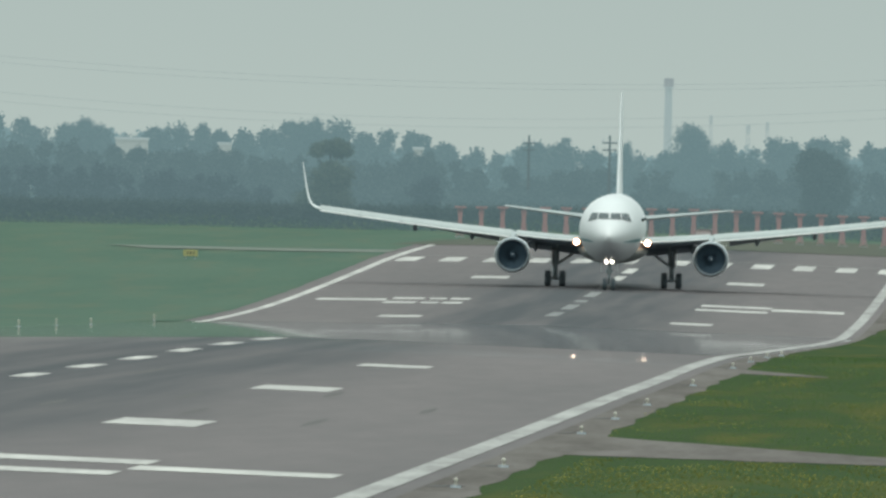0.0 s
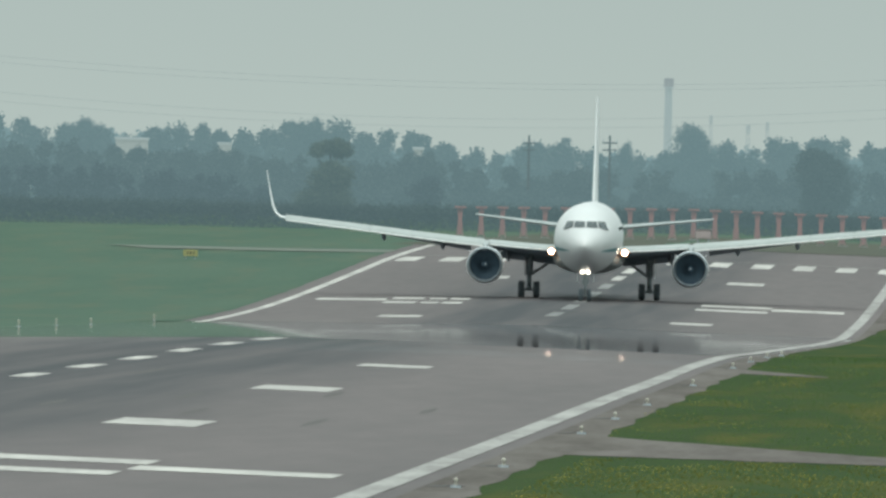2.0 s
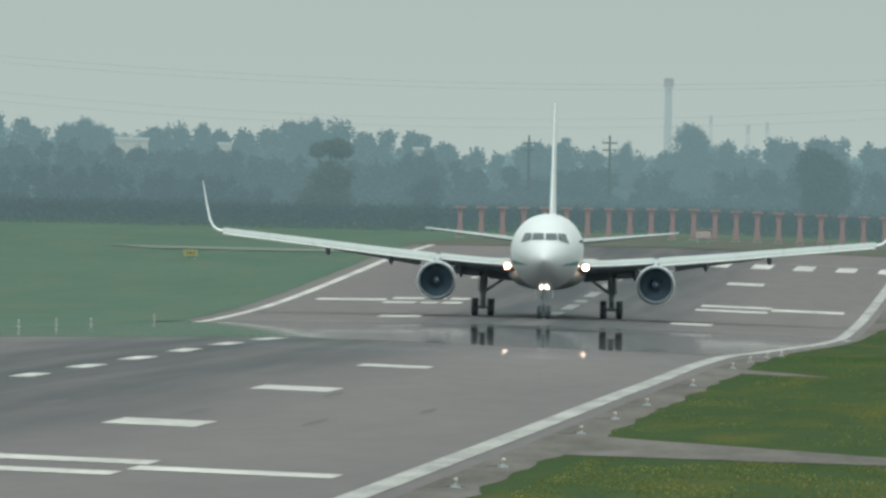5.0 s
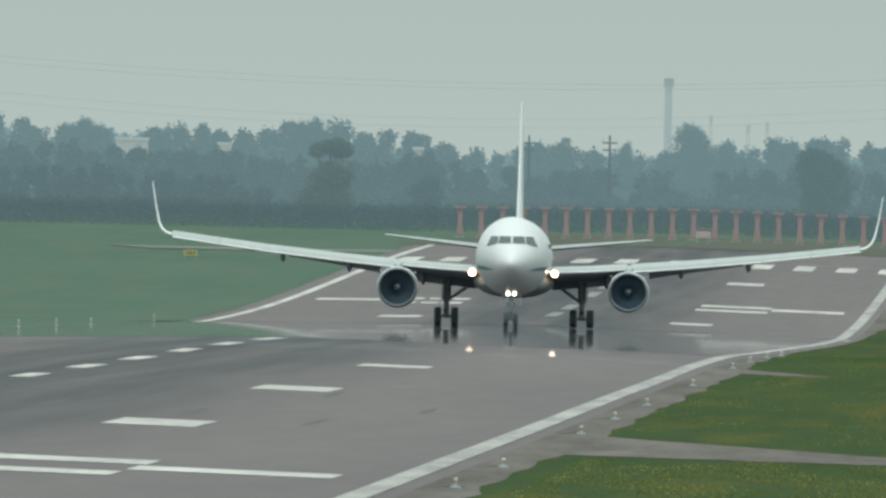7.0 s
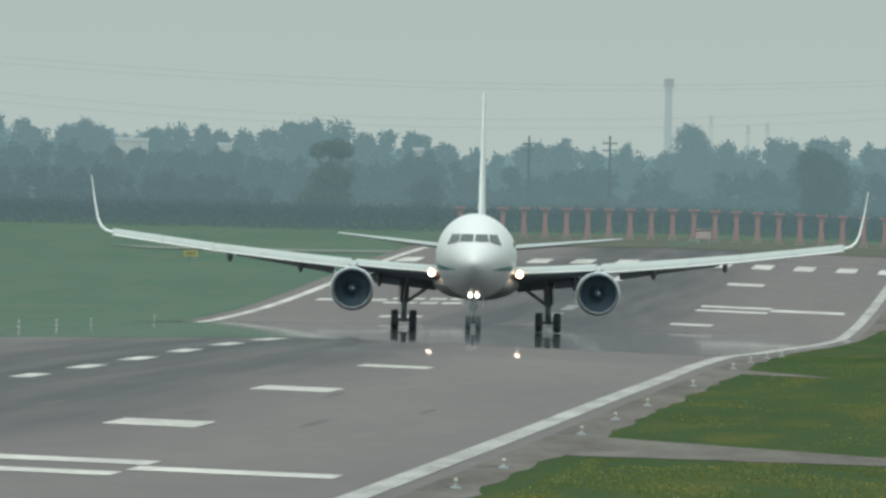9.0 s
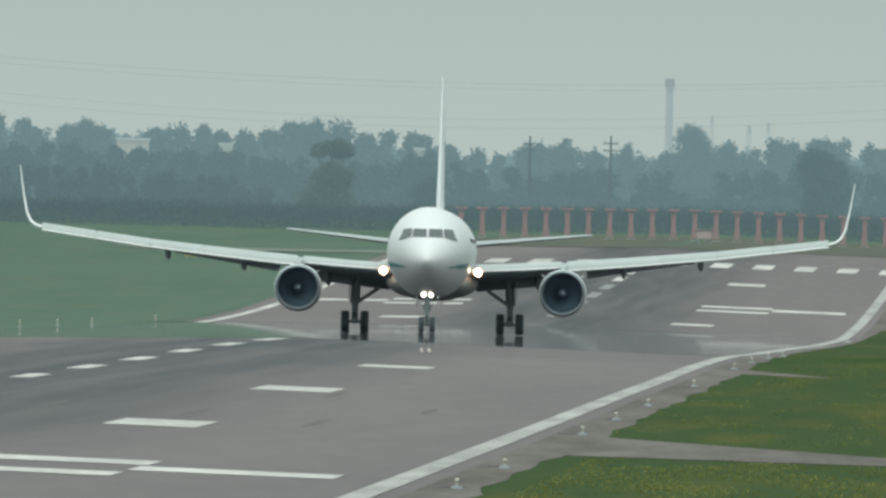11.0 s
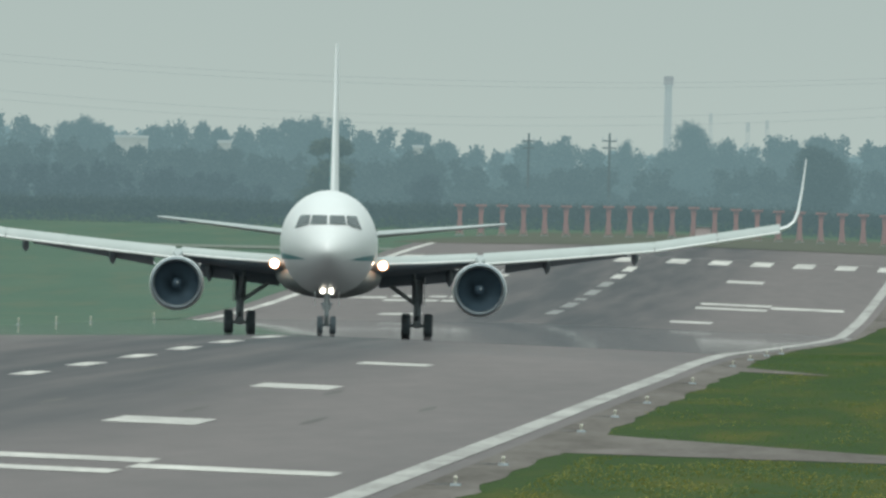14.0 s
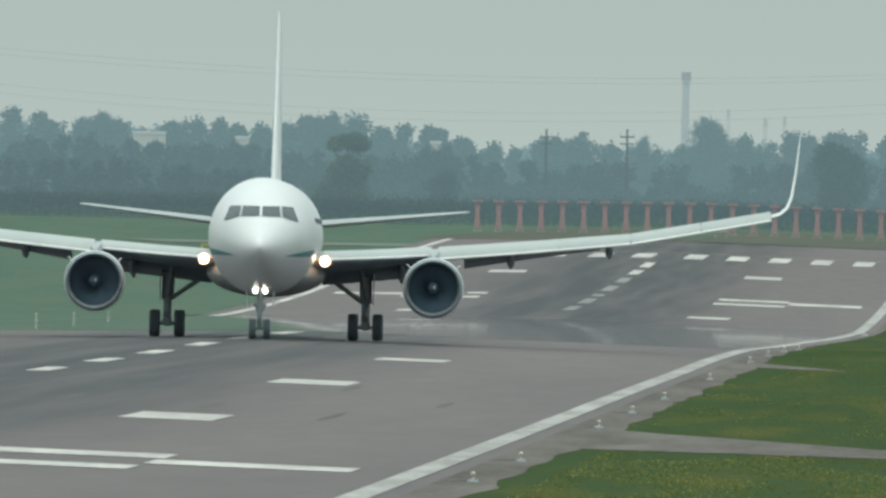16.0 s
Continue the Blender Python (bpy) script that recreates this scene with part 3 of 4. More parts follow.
def hedge(name, b0, b1, d, height, label, mat=LEAF_HEDGE):
    blobs = []
    b = b0
    while b < b1:
        p = bearing(b, d + rng.uniform(-1.0, 1.0))
        h = height * rng.uniform(0.96, 1.03)
        blobs.append((p.x, p.y, p.z + h * 0.5, 0.9, 0.9, h * 0.5))
        blobs.append((p.x + 0.4, p.y, p.z + h * 0.75, 0.8, 0.7, h * 0.25))
        b += 0.33
    return tagged(mesh_object(name, *leaf_cloud(blobs, 60, 0.11), mat, label=label, kind="stuff"), category="hedge")


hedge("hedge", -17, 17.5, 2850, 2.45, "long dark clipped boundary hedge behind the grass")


def tree(mrad, d, top, width, mat, label, bare=0.25, kind="tree", flat=False):
    """A single tree: tapered trunk with limbs, and a crown of many leaf clumps."""
    p = bearing(mrad, d)
    z1 = EYE[2] + top * d / 1000
    h = z1 - p.z
    t = tagged(new(kind), label, kind)
    t.location = p
    b = bmesh.new()
    rod(b, (0, 0, -0.1), (0.1, 0, h * 0.5), 0.028 * h, 0.018 * h, 10)
    rod(b, (0.1, 0, h * 0.5), (0.0, 0.1, h * 0.93), 0.018 * h, 0.004 * h, 8)
    for i in range(7):
        a = i * 2.4
        z = h * (0.35 + 0.07 * i)
        rod(b, (0.05, 0, z), (0.38 * width * math.cos(a), 0.38 * width * math.sin(a), z + 0.16 * h), 0.009 * h, 0.003 * h, 6)
    part("trunk", b, FARBARK if mat in (LEAF_WOOD, LEAF_EDGE) else PINEBARK, t, "dark bark trunk with limbs")
    if flat:
        blobs = [(rng.uniform(-0.36, 0.36) * width, rng.uniform(-0.3, 0.3) * width, h * rng.uniform(0.84, 0.95), 0.2 * width, 0.2 * width, 0.065 * h) for _ in range(14)]
        blobs += [(rng.uniform(-0.2, 0.2) * width, 0, h * rng.uniform(0.68, 0.8), 0.12 * width, 0.12 * width, 0.04 * h) for _ in range(4)]
    else:
        blobs = crown_blobs(0, 0, h * bare, h, width, 34)
    c = mesh_object("crown", *leaf_cloud(blobs, 44, 0.14), mat, t, "crown of many small leaf clumps")
    return t


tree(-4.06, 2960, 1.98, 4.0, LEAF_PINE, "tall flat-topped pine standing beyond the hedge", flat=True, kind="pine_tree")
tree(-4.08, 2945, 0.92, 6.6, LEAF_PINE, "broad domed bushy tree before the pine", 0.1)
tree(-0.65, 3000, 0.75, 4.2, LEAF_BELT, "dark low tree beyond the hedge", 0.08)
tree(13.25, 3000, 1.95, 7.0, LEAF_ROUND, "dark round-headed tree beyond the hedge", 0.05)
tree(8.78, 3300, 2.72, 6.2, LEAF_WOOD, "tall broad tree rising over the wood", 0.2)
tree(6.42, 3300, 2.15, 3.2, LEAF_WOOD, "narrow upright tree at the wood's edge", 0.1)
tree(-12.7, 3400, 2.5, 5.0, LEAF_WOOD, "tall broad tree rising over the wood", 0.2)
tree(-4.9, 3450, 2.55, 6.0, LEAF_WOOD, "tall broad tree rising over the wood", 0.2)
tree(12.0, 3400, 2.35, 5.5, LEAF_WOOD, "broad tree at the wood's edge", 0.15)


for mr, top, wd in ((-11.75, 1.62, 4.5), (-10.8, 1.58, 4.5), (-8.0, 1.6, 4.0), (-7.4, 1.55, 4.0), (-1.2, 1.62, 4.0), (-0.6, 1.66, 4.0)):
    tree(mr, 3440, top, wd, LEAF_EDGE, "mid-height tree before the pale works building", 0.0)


# ---- masts, chimney, poles, cables, buildings ----
def chimney():
    p = bearing(7.86, 4450)
    z1 = 7 + 4.42 * 4.45
    t = tagged(new("chimney"), "tall slim grey concrete chimney with a dark collar", "chimney")
    t.location = p
    h = z1 - p.z
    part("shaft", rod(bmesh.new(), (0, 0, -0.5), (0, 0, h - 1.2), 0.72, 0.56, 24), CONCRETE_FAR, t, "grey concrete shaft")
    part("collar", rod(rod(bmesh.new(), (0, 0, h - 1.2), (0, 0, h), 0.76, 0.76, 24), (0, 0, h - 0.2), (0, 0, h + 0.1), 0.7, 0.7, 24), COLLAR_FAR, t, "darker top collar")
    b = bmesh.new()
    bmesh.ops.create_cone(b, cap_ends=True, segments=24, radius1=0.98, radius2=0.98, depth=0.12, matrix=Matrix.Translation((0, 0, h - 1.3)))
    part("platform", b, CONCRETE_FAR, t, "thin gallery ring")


chimney()


def power_pole(mrad, d, top, arm):
    p = bearing(mrad, d)
    h = 7 + top * d / 1000 - p.z
    t = tagged(new("power_pole"), "dark timber power pole with cross-arms above the wood", "pole", "power poles")
    t.location = p
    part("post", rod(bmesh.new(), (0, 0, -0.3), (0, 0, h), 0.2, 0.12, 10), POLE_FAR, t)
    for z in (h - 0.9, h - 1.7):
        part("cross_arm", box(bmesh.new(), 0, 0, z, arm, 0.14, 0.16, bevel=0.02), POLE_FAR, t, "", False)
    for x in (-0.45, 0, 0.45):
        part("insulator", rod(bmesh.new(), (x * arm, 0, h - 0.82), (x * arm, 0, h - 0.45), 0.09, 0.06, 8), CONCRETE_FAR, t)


power_pole(2.96, 3240, 2.32, 1.3)
power_pole(5.82, 3240, 2.38, 1.7)


def far_mast(mrad, d, top, w, label):
    p = bearing(mrad, d)
    h = 7 + top * d / 1000 - p.z
    t = tagged(new("lattice_mast"), label, "mast")
    t.location = p
    b = bmesh.new()
    for sx in (-1, 1):
        for sy in (-1, 1):
            rod(b, (sx * w, sy * w, -0.3), (sx * w * 0.6, sy * w * 0.6, h), 0.09, 0.07, 6)
    part("legs", b, STEEL_FAR, t)
    b = bmesh.new()
    n = 14
    for i in range(n):
        z0, z1 = h * i / n, h * (i + 1) / n
        k0, k1 = w * (1 - 0.4 * i / n), w * (1 - 0.4 * (i + 1) / n)
        for s in (-1, 1):
            rod(b, (-k0, s * k0, z0), (k1, s * k1, z1), 0.05, seg=5)
            rod(b, (s * k0, k0, z0), (s * k1, -k1, z1), 0.05, seg=5)
    part("bracing", b, STEEL_FAR, t)
    part("head", box(bmesh.new(), 0, 0, h - 0.6, w * 1.9, w * 1.9, 1.4, bevel=0.1), STEEL_FAR, t, "grey head box", False)


far_mast(10.7, 4500, 2.85, 0.36, "pale slim lattice mast far behind the wood")
far_mast(11.38, 4500, 2.95, 0.30, "pale slim lattice mast far behind the wood")
far_mast(9.38, 4700, 3.15, 0.30, "pale slim lattice mast far behind the wood")


def cable(z0, z1, sag, d, r):
    """A slack overhead wire across the view."""
    n = 60
    c = bpy.data.curves.new("power_cable", "CURVE")
    c.dimensions, c.bevel_depth, c.bevel_resolution = "3D", r, 1
    s = c.splines.new("POLY")
    s.points.add(n)
    for i in range(n + 1):
        k = i / n
        b = -26 + 48 * k
        s.points[i].co = (b * d / 1000, d, 7 + (z0 + (z1 - z0) * k - 4 * sag * k * (1 - k)) * d / 1000, 1)
    c.materials.append(CABLE_FAR)
    tagged(new("power_cable", c), "thin grey overhead power cable across the sky", "cable", "power cables")


for z0, z1, sag in ((5.6, 5.0, 1.15), (5.35, 4.85, 1.15), (4.45, 4.15, 1.45), (4.1, 3.8, 1.4)):
    cable(z0, z1, sag, 3700, 0.03)


def far_building(mrad, d, low, high, width, label):
    """A pale works building glimpsed between trees."""
    p = bearing(mrad, d)
    t = tagged(new("works_building"), label, "building")
    t.location = p
    z1, z0 = 7 + high * d / 1000 - p.z, 7 + low * d / 1000 - p.z
    part("wall", box(bmesh.new(), 0, 2.0, z1 / 2, width, 4.0, z1, bevel=0.03), WALL_FAR, t, "pale sheet wall", False)
    b = bmesh.new()
    box(b, 0, 2.0, z1 + 0.12, width + 0.3, 4.3, 0.22, bevel=0.03)
    part("roof", b, CONCRETE_FAR, t, "flat pale roof", False)
    part("gutter", box(bmesh.new(), 0, -0.1, z1 - 0.02, width + 0.2, 0.12, 0.14), STEEL_FAR, t, "", False)


far_building(-11.1, 3480, 1.5, 1.86, 4.0, "pale flat-roofed works building among the trees")
far_building(-7.8, 3480, 1.5, 1.76, 1.6, "pale flat-roofed works building among the trees")
far_building(-0.95, 3480, 1.5, 1.74, 1.2, "pale flat-roofed works building among the trees")


# ---- the orange antenna row at the runway's end ----
def antenna_mast():
    t = tagged(new("antenna_mast"), "orange-red antenna stand with a flat cap, before the hedge", "antenna", "orange antenna row")
    b = bmesh.new()
    for s in (-1, 1):
        rod(b, (s * 0.32, 0.1, -0.05), (s * 0.14, 0, 1.75), 0.055, 0.05, 8)
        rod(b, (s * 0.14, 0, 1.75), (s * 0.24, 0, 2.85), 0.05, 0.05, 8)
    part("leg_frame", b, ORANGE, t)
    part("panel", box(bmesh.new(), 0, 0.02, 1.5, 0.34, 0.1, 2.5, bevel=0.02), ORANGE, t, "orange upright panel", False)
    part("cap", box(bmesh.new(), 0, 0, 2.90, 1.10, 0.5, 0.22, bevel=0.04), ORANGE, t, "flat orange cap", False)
    part("foot", box(bmesh.new(), 0, 0, 0.03, 0.9, 0.5, 0.14, bevel=0.02), CONCRETE, t, "concrete foot", False)
    return t


mast = antenna_mast()
for i in range(22):
    q = bearing(0.58 + i * 0.752, 2712)
    m = Matrix.Translation(q)
    if i == 0:
        mast.matrix_basis = m
    else:
        copy_thing(mast, m)


def cabinet():
    q = bearing(9.2, 2672)
    t = tagged(new("equipment_cabinet"), "pale pinkish-white equipment cabinet on short legs in the grass", "cabinet")
    t.location = q
    part("body", box(bmesh.new(), 0, 0, 0.85, 1.45, 0.9, 0.85, bevel=0.04), material("pinkish_white_panel", (0.5, 0.42, 0.42), 0.5, other=(0.4, 0.34, 0.34), scale=1), t, "", False)
    part("roof", box(bmesh.new(), 0, 0, 1.32, 1.6, 1.05, 0.1, bevel=0.02), CONCRETE, t, "", False)
    for sx in (-0.5, 0.5):
        part("leg", box(bmesh.new(), sx, 0, 0.2, 0.16, 0.7, 0.5), STRUT, t, "", False)


cabinet()


# ---- sign and lights beside the runway ----
def taxiway_sign():
    t = tagged(new("taxiway_sign"), "yellow taxiway sign board on short legs in the grass", "sign")
    t.location = on(-38.3, 2410)
    t.rotation_euler = (0, 0, -0.05)
    part("board", box(bmesh.new(), 0, 0, 0.52, 1.25, 0.14, 0.56, bevel=0.03), YELLOW, t, "", False)
    for x, w in ((-0.25, 0.16), (0.02, 0.2), (0.3, 0.12)):
        part("marking_bar", box(bmesh.new(), x, -0.075, 0.53, w, 0.015, 0.26), DARK, t, "", False)
    for x in (-0.4, 0.4):
        part("leg", rod(bmesh.new(), (x, 0, -0.05), (x, 0, 0.26), 0.04, seg=8), STRUT, t)


taxiway_sign()
LENS = material("clear_lamp_glass", (0.60, 0.58, 0.50), 0.3)
LIGHTBODY = material("white_light_body", (0.45, 0.43, 0.37), 0.5)


def edge_light(h):
    t = tagged(new("edge_light"), "small white elevated runway edge light on a short stem", "runway light", "runway edge lights")
    part("stem", rod(bmesh.new(), (0, 0, -0.05), (0, 0, 0.62 * h), 0.045, 0.04, 8), LIGHTBODY, t)
    part("base_plate", rod(bmesh.new(), (0, 0, -0.02), (0, 0, 0.05), 0.16, 0.14, 14), STRUT, t)
    part("housing", rod(bmesh.new(), (0, 0, 0.55 * h), (0, 0, 0.8 * h), 0.05, 0.075, 14), LIGHTBODY, t)
    b = bmesh.new()
    bmesh.ops.create_uvsphere(b, u_segments=14, v_segments=8, radius=0.06, matrix=Matrix.Translation((0, 0, 0.84 * h)))
    part("lens", b, LENS, t, "clear domed lens")
    return t


light = edge_light(0.24)
spots = [(23.8, v) for v in (762, 820, 936, 997, 1063, 1174, 1292, 1352, 1412, 1472)]
light.matrix_basis = Matrix.Translation(on(*spots[0], 0.03))
for q in spots[1:]:
    copy_thing(light, Matrix.Translation(on(*q, 0.03)))
marker = edge_light(0.46)
lspots = [(-25.4, v) for v in (1712, 1772, 1831, 1950)]
marker.matrix_basis = Matrix.Translation(on(*lspots[0], lie(*lspots[0])))
tagged(marker, "slim white runway edge light standing in the grass")
for q in lspots[1:]:
    copy_thing(marker, Matrix.Translation(on(*q, lie(*q))))


# ---- grass tufts and dandelions on the near verge ----
def on_track(u, v):
    s = min(1.0, max(0.0, (u - 24.0) / 13.0))
    if 866 - 15 * s - 3 < v < 934 - 68 * s + 3:
        return True
    return u < 28.8 and 1245 < v < 1293 and 1262 - 15 * (u - 24) / 4.6 - 1 < v < 1292 - 41 * (u - 24) / 4.6 + 1


def scatter(n, v0, v1, keep):
    out = []
    while len(out) < n:
        v = rng.uniform(v0, v1)
        u = rng.uniform(24.2, 46 - 0.0085 * v)
        if u > shoulder_width(v) + edge_wobble(v) - 0.1 and not on_track(u, v) and keep(u, v):
            p = on(u, v)
            out.append((p.x, p.y, p.z))
    return np.array(out)


def patchy(u, v):
    return noise.noise(Vector((u * 0.35, v * 0.03, 5.0)))


def tufts(name, pts, h, w, mat, label):
    n = len(pts)
    vs2 = np.zeros((n, 9, 3))
    for k in range(3):
        a = rng.uniform(0, 2 * math.pi, n)
        dx = np.stack([np.cos(a), np.sin(a), np.zeros(n)], 1)
        hh = h * rng.uniform(0.5, 1.2, n)
        lean = dx[:, [1, 0, 2]] * (-1, 1, 0) * (hh * rng.uniform(-0.4, 0.4, n))[:, None]
        vs2[:, 3 * k] = pts - dx * w
        vs2[:, 3 * k + 1] = pts + dx * w
        vs2[:, 3 * k + 2] = pts + lean + np.stack([np.zeros(n), np.zeros(n), hh], 1)
    fs2 = np.arange(9 * n).reshape(-1, 3)
    return tagged(mesh_object(name, vs2.reshape(-1, 3).tolist(), fs2.tolist(), mat, label=label, kind="stuff"), category="grass")


TUFT = material("grass_blades", (0.10, 0.19, 0.055), 0.9, other=(0.13, 0.20, 0.065), scale=0.15, fine=2.5, spec=0.0)
PETAL = material("dandelion_yellow", (0.50, 0.42, 0.06), 0.7, other=(0.30, 0.28, 0.06), scale=2)
FLOWERING = material("yellowing_grass_blades", (0.25, 0.235, 0.05), 0.9, other=(0.13, 0.16, 0.045), scale=0.3, fine=3, spec=0.0)
tufts("flowering_grass", scatter(9000, 640, 860, lambda u, v: u > 25.4 + 1.5 * abs(patchy(u, v)) and patchy(u, v) > -0.25), 0.04, 0.022, FLOWERING, "yellowish flowering grass on the near verge")
tufts("flowering_grass", scatter(1500, 900, 1350, lambda u, v: patchy(u, v) > 0.15), 0.04, 0.022, FLOWERING, "yellowish flowering grass on the verge")
tufts("grass_tufts", scatter(14000, 640, 1500, lambda u, v: True), 0.035, 0.022, TUFT, "short green grass tufts on the verge")


def dandelions(pts):
    n = len(pts)
    r = rng.uniform(0.010, 0.022, n)
    c = pts + np.stack([np.zeros(n), np.zeros(n), rng.uniform(0.04, 0.10, n)], 1)
    ax = np.array([(1, 0, 0), (0, 1, 0), (-1, 0, 0), (0, -1, 0), (0, 0, 1.0), (0, 0, 0.2)])
    vs2 = c[:, None, :] + ax[None] * r[:, None, None]
    tri = np.array([(0, 1, 4), (1, 2, 4), (2, 3, 4), (3, 0, 4), (1, 0, 5), (2, 1, 5), (3, 2, 5), (0, 3, 5)])
    fs2 = (tri[None] + 6 * np.arange(n)[:, None, None]).reshape(-1, 3)
    tagged(mesh_object("dandelions", vs2.reshape(-1, 3).tolist(), fs2.tolist(), PETAL, label="yellow dandelion heads dotted through the grass", kind="stuff"), category="flowers")


dandelions(np.concatenate([scatter(3000, 640, 850, lambda u, v: u > 25.6 and patchy(u, v) > -0.12), scatter(700, 900, 1300, lambda u, v: patchy(u, v) > 0.12)]))


# ---- the airliner: nose towards -y, wheels on z = 0 under the main gear ----
def spin_ring(y, zc, hw, hh, n=48):
    return [(hw * math.cos(2 * math.pi * i / n), y, zc + hh * math.sin(2 * math.pi * i / n)) for i in range(n)]


FUSE = [(-28.6, 4.22, 0.02, 0.02), (-28.5, 4.23, 0.28, 0.27), (-28.2, 4.26, 0.58, 0.56), (-27.6, 4.32, 0.98, 0.96), (-26.8, 4.42, 1.34, 1.34),
        (-25.8, 4.54, 1.68, 1.72), (-24.7, 4.64, 1.97, 2.06), (-23.4, 4.71, 2.22, 2.36), (-21.8, 4.74, 2.40, 2.58), (-20.0, 4.75, 2.49, 2.68),
        (-18.0, 4.75, 2.515, 2.72), (4.0, 4.75, 2.515, 2.72), (8.0, 4.80, 2.49, 2.66), (12.0, 4.98, 2.30, 2.46), (16.0, 5.28, 1.92, 2.10),
        (20.0, 5.66, 1.38, 1.60), (23.0, 5.98, 0.88, 1.10), (25.3, 6.22, 0.30, 0.45), (25.6, 6.25, 0.06, 0.10)]


def airfoil(x, y_le, z_le, chord, thick, twist, n=14, up=(0, 0, 1)):
    """A closed section in the y-z plane, nose forward."""
    pts = []
    for sgn in (1, -1):
        for i in range(n + 1) if sgn == 1 else range(n - 1, 0, -1):
            c = 0.5 - 0.5 * math.cos(math.pi * i / n)
            t = 5 * thick * (0.2969 * math.sqrt(c) - 0.126 * c - 0.3516 * c**2 + 0.2843 * c**3 - 0.1036 * c**4)
            camb = 0.018 * math.sin(math.pi * c)
            a = sgn * t + camb
            pts.append((x, y_le + chord * (c * math.cos(twist) + a * math.sin(twist)), z_le + chord * (a * math.cos(twist) - c * math.sin(twist))))
    return pts


OUTER_WINGS = {}


def airliner():
    from mathutils.bvhtree import BVHTree
    plane = tagged(new("airliner"), "white twin-engine jet airliner rolling along the runway, lamps lit", "airplane")
    bm = loft(bmesh.new(), [spin_ring(*f) for f in FUSE])
    bmesh.ops.recalc_face_normals(bm, faces=bm.faces)
    bm.normal_update()
    skin = BVHTree.FromBMesh(bm)
    fuselage = part("fuselage", bm, TWOTONE, plane, "glossy white fuselage, slightly greyer below the stripe")

    def patch(name, corners, mat, parent, label="", nx=8, nz=4, lift=0.04):
        """A thin shell on the nose skin, seen from ahead, between four (x, z) corners."""
        b = bmesh.new()
        rows = []
        for j in range(nz + 1):
            row = []
            for i in range(nx + 1):
                s, t = i / nx, j / nz
                lo = Vector(corners[0]).lerp(Vector(corners[1]), s)
                hi = Vector(corners[3]).lerp(Vector(corners[2]), s)
                q = lo.lerp(hi, t)
                hit, nor, _, _ = skin.ray_cast(Vector((q.x, -60, q.y)), Vector((0, 1, 0)))
                row.append(b.verts.new(hit + (nor if nor.y < 0 else -nor) * lift))
            rows.append(row)
        for a, c in zip(rows, rows[1:]):
            for i in range(nx):
                b.faces.new((a[i], a[i + 1], c[i + 1], c[i]))
        return part(name, b, mat, parent, label)

    for sg in (-1, 1):
        for pts in (((0.06, 5.63), (0.90, 5.62), (0.82, 6.09), (0.06, 6.08)), ((0.98, 5.62), (1.70, 5.41), (1.42, 6.08), (0.91, 6.10))):
            patch("cockpit_window", [(sg * a, b) for a, b in pts], GLASS, fuselage, "dark cockpit window pane", 10, 8)
        patch("livery_stripe", [(sg * a, b) for a, b in ((1.10, 3.83), (2.31, 3.84), (2.41, 4.16), (1.72, 3.99))], TEAL, fuselage, "teal livery stripe", 14, 3, 0.03)
        pane = None
        for j in range(40):
            if 6 < j < 9:
                continue
            m = Matrix.Translation((0, -17.8 + j * 0.62, 0))
            if pane is None:
                pane = part("cabin_window", box(bmesh.new(), sg * 2.415, 0, 5.45, 0.05, 0.26, 0.38), GLASS, fuselage, "", False)
                pane.matrix_basis = m
            else:
                twin = new("cabin_window", pane.data)
                twin.parent, twin.matrix_basis = fuselage, m
        b = bmesh.new()
        box(b, sg * 2.40, -6.5, 3.96, 0.03, 23.0, 0.16)
        part("side_stripe", b, TEAL, fuselage, "teal livery stripe", False)

    # belly fairing
    b = loft(bmesh.new(), [[(hw * math.cos(2 * math.pi * i / 32), y, 3.1 + hh * math.sin(2 * math.pi * i / 32)) for i in range(32)]
                           for y, hw, hh in ((-12.5, 1.2, 0.5), (-10.5, 2.3, 0.95), (-7, 2.75, 1.15), (2, 2.75, 1.15), (6, 2.3, 0.9), (9, 1.2, 0.4))])
    part("belly_fairing", b, WING, plane, "grey wing-to-body fairing")

    for sg in (-1, 1):
        OUTER_WINGS[sg] = wing(plane, sg)
        engine(plane, sg)
        main_gear(plane, sg)
        # tailplane
        b = loft(bmesh.new(), [airfoil(sg * x, y, z, c, t, 0.02) for x, y, z, c, t in
                               ((1.0, 15.6, 5.33, 6.2, 0.08), (2.0, 16.4, 5.40, 5.6, 0.07), (9.0, 21.6, 6.16, 2.1, 0.07), (9.3, 22.2, 6.20, 1.4, 0.06))])
        part("tailplane", b, WING, plane, "pale grey horizontal stabiliser")
    # fin: sections stacked upwards
    rings = []
    for z, y, c, t in ((6.6, 10.6, 9.6, 0.045), (7.6, 13.2, 8.0, 0.053), (15.2, 20.6, 3.1, 0.058), (15.6, 21.2, 2.5, 0.045)):
        rings.append([(q[2], q[1], z) for q in airfoil(0, y, 0, c, t, 0.0)])
    part("tail_fin", loft(bmesh.new(), [[(a - 0.0, yy, zz) for a, yy, zz in r] for r in rings]), WHITE, plane, "white vertical tail fin")
    rings = []
    for z in (7.9, 9.0, 10.4):
        c = 8.0 - (z - 7.6) * 0.645
        y = 13.2 + (z - 7.6) * 0.974 + 0.15 * c
        rings.append([(q[2], q[1], z) for q in airfoil(0, y, 0, 0.7 * c, 2 * (0.0265 * c + 0.03) / (0.7 * c), 0.0)])
    part("fin_emblem", loft(bmesh.new(), rings), TEAL, plane, "teal panel on the fin's side")
    nose_gear(plane)
    return plane


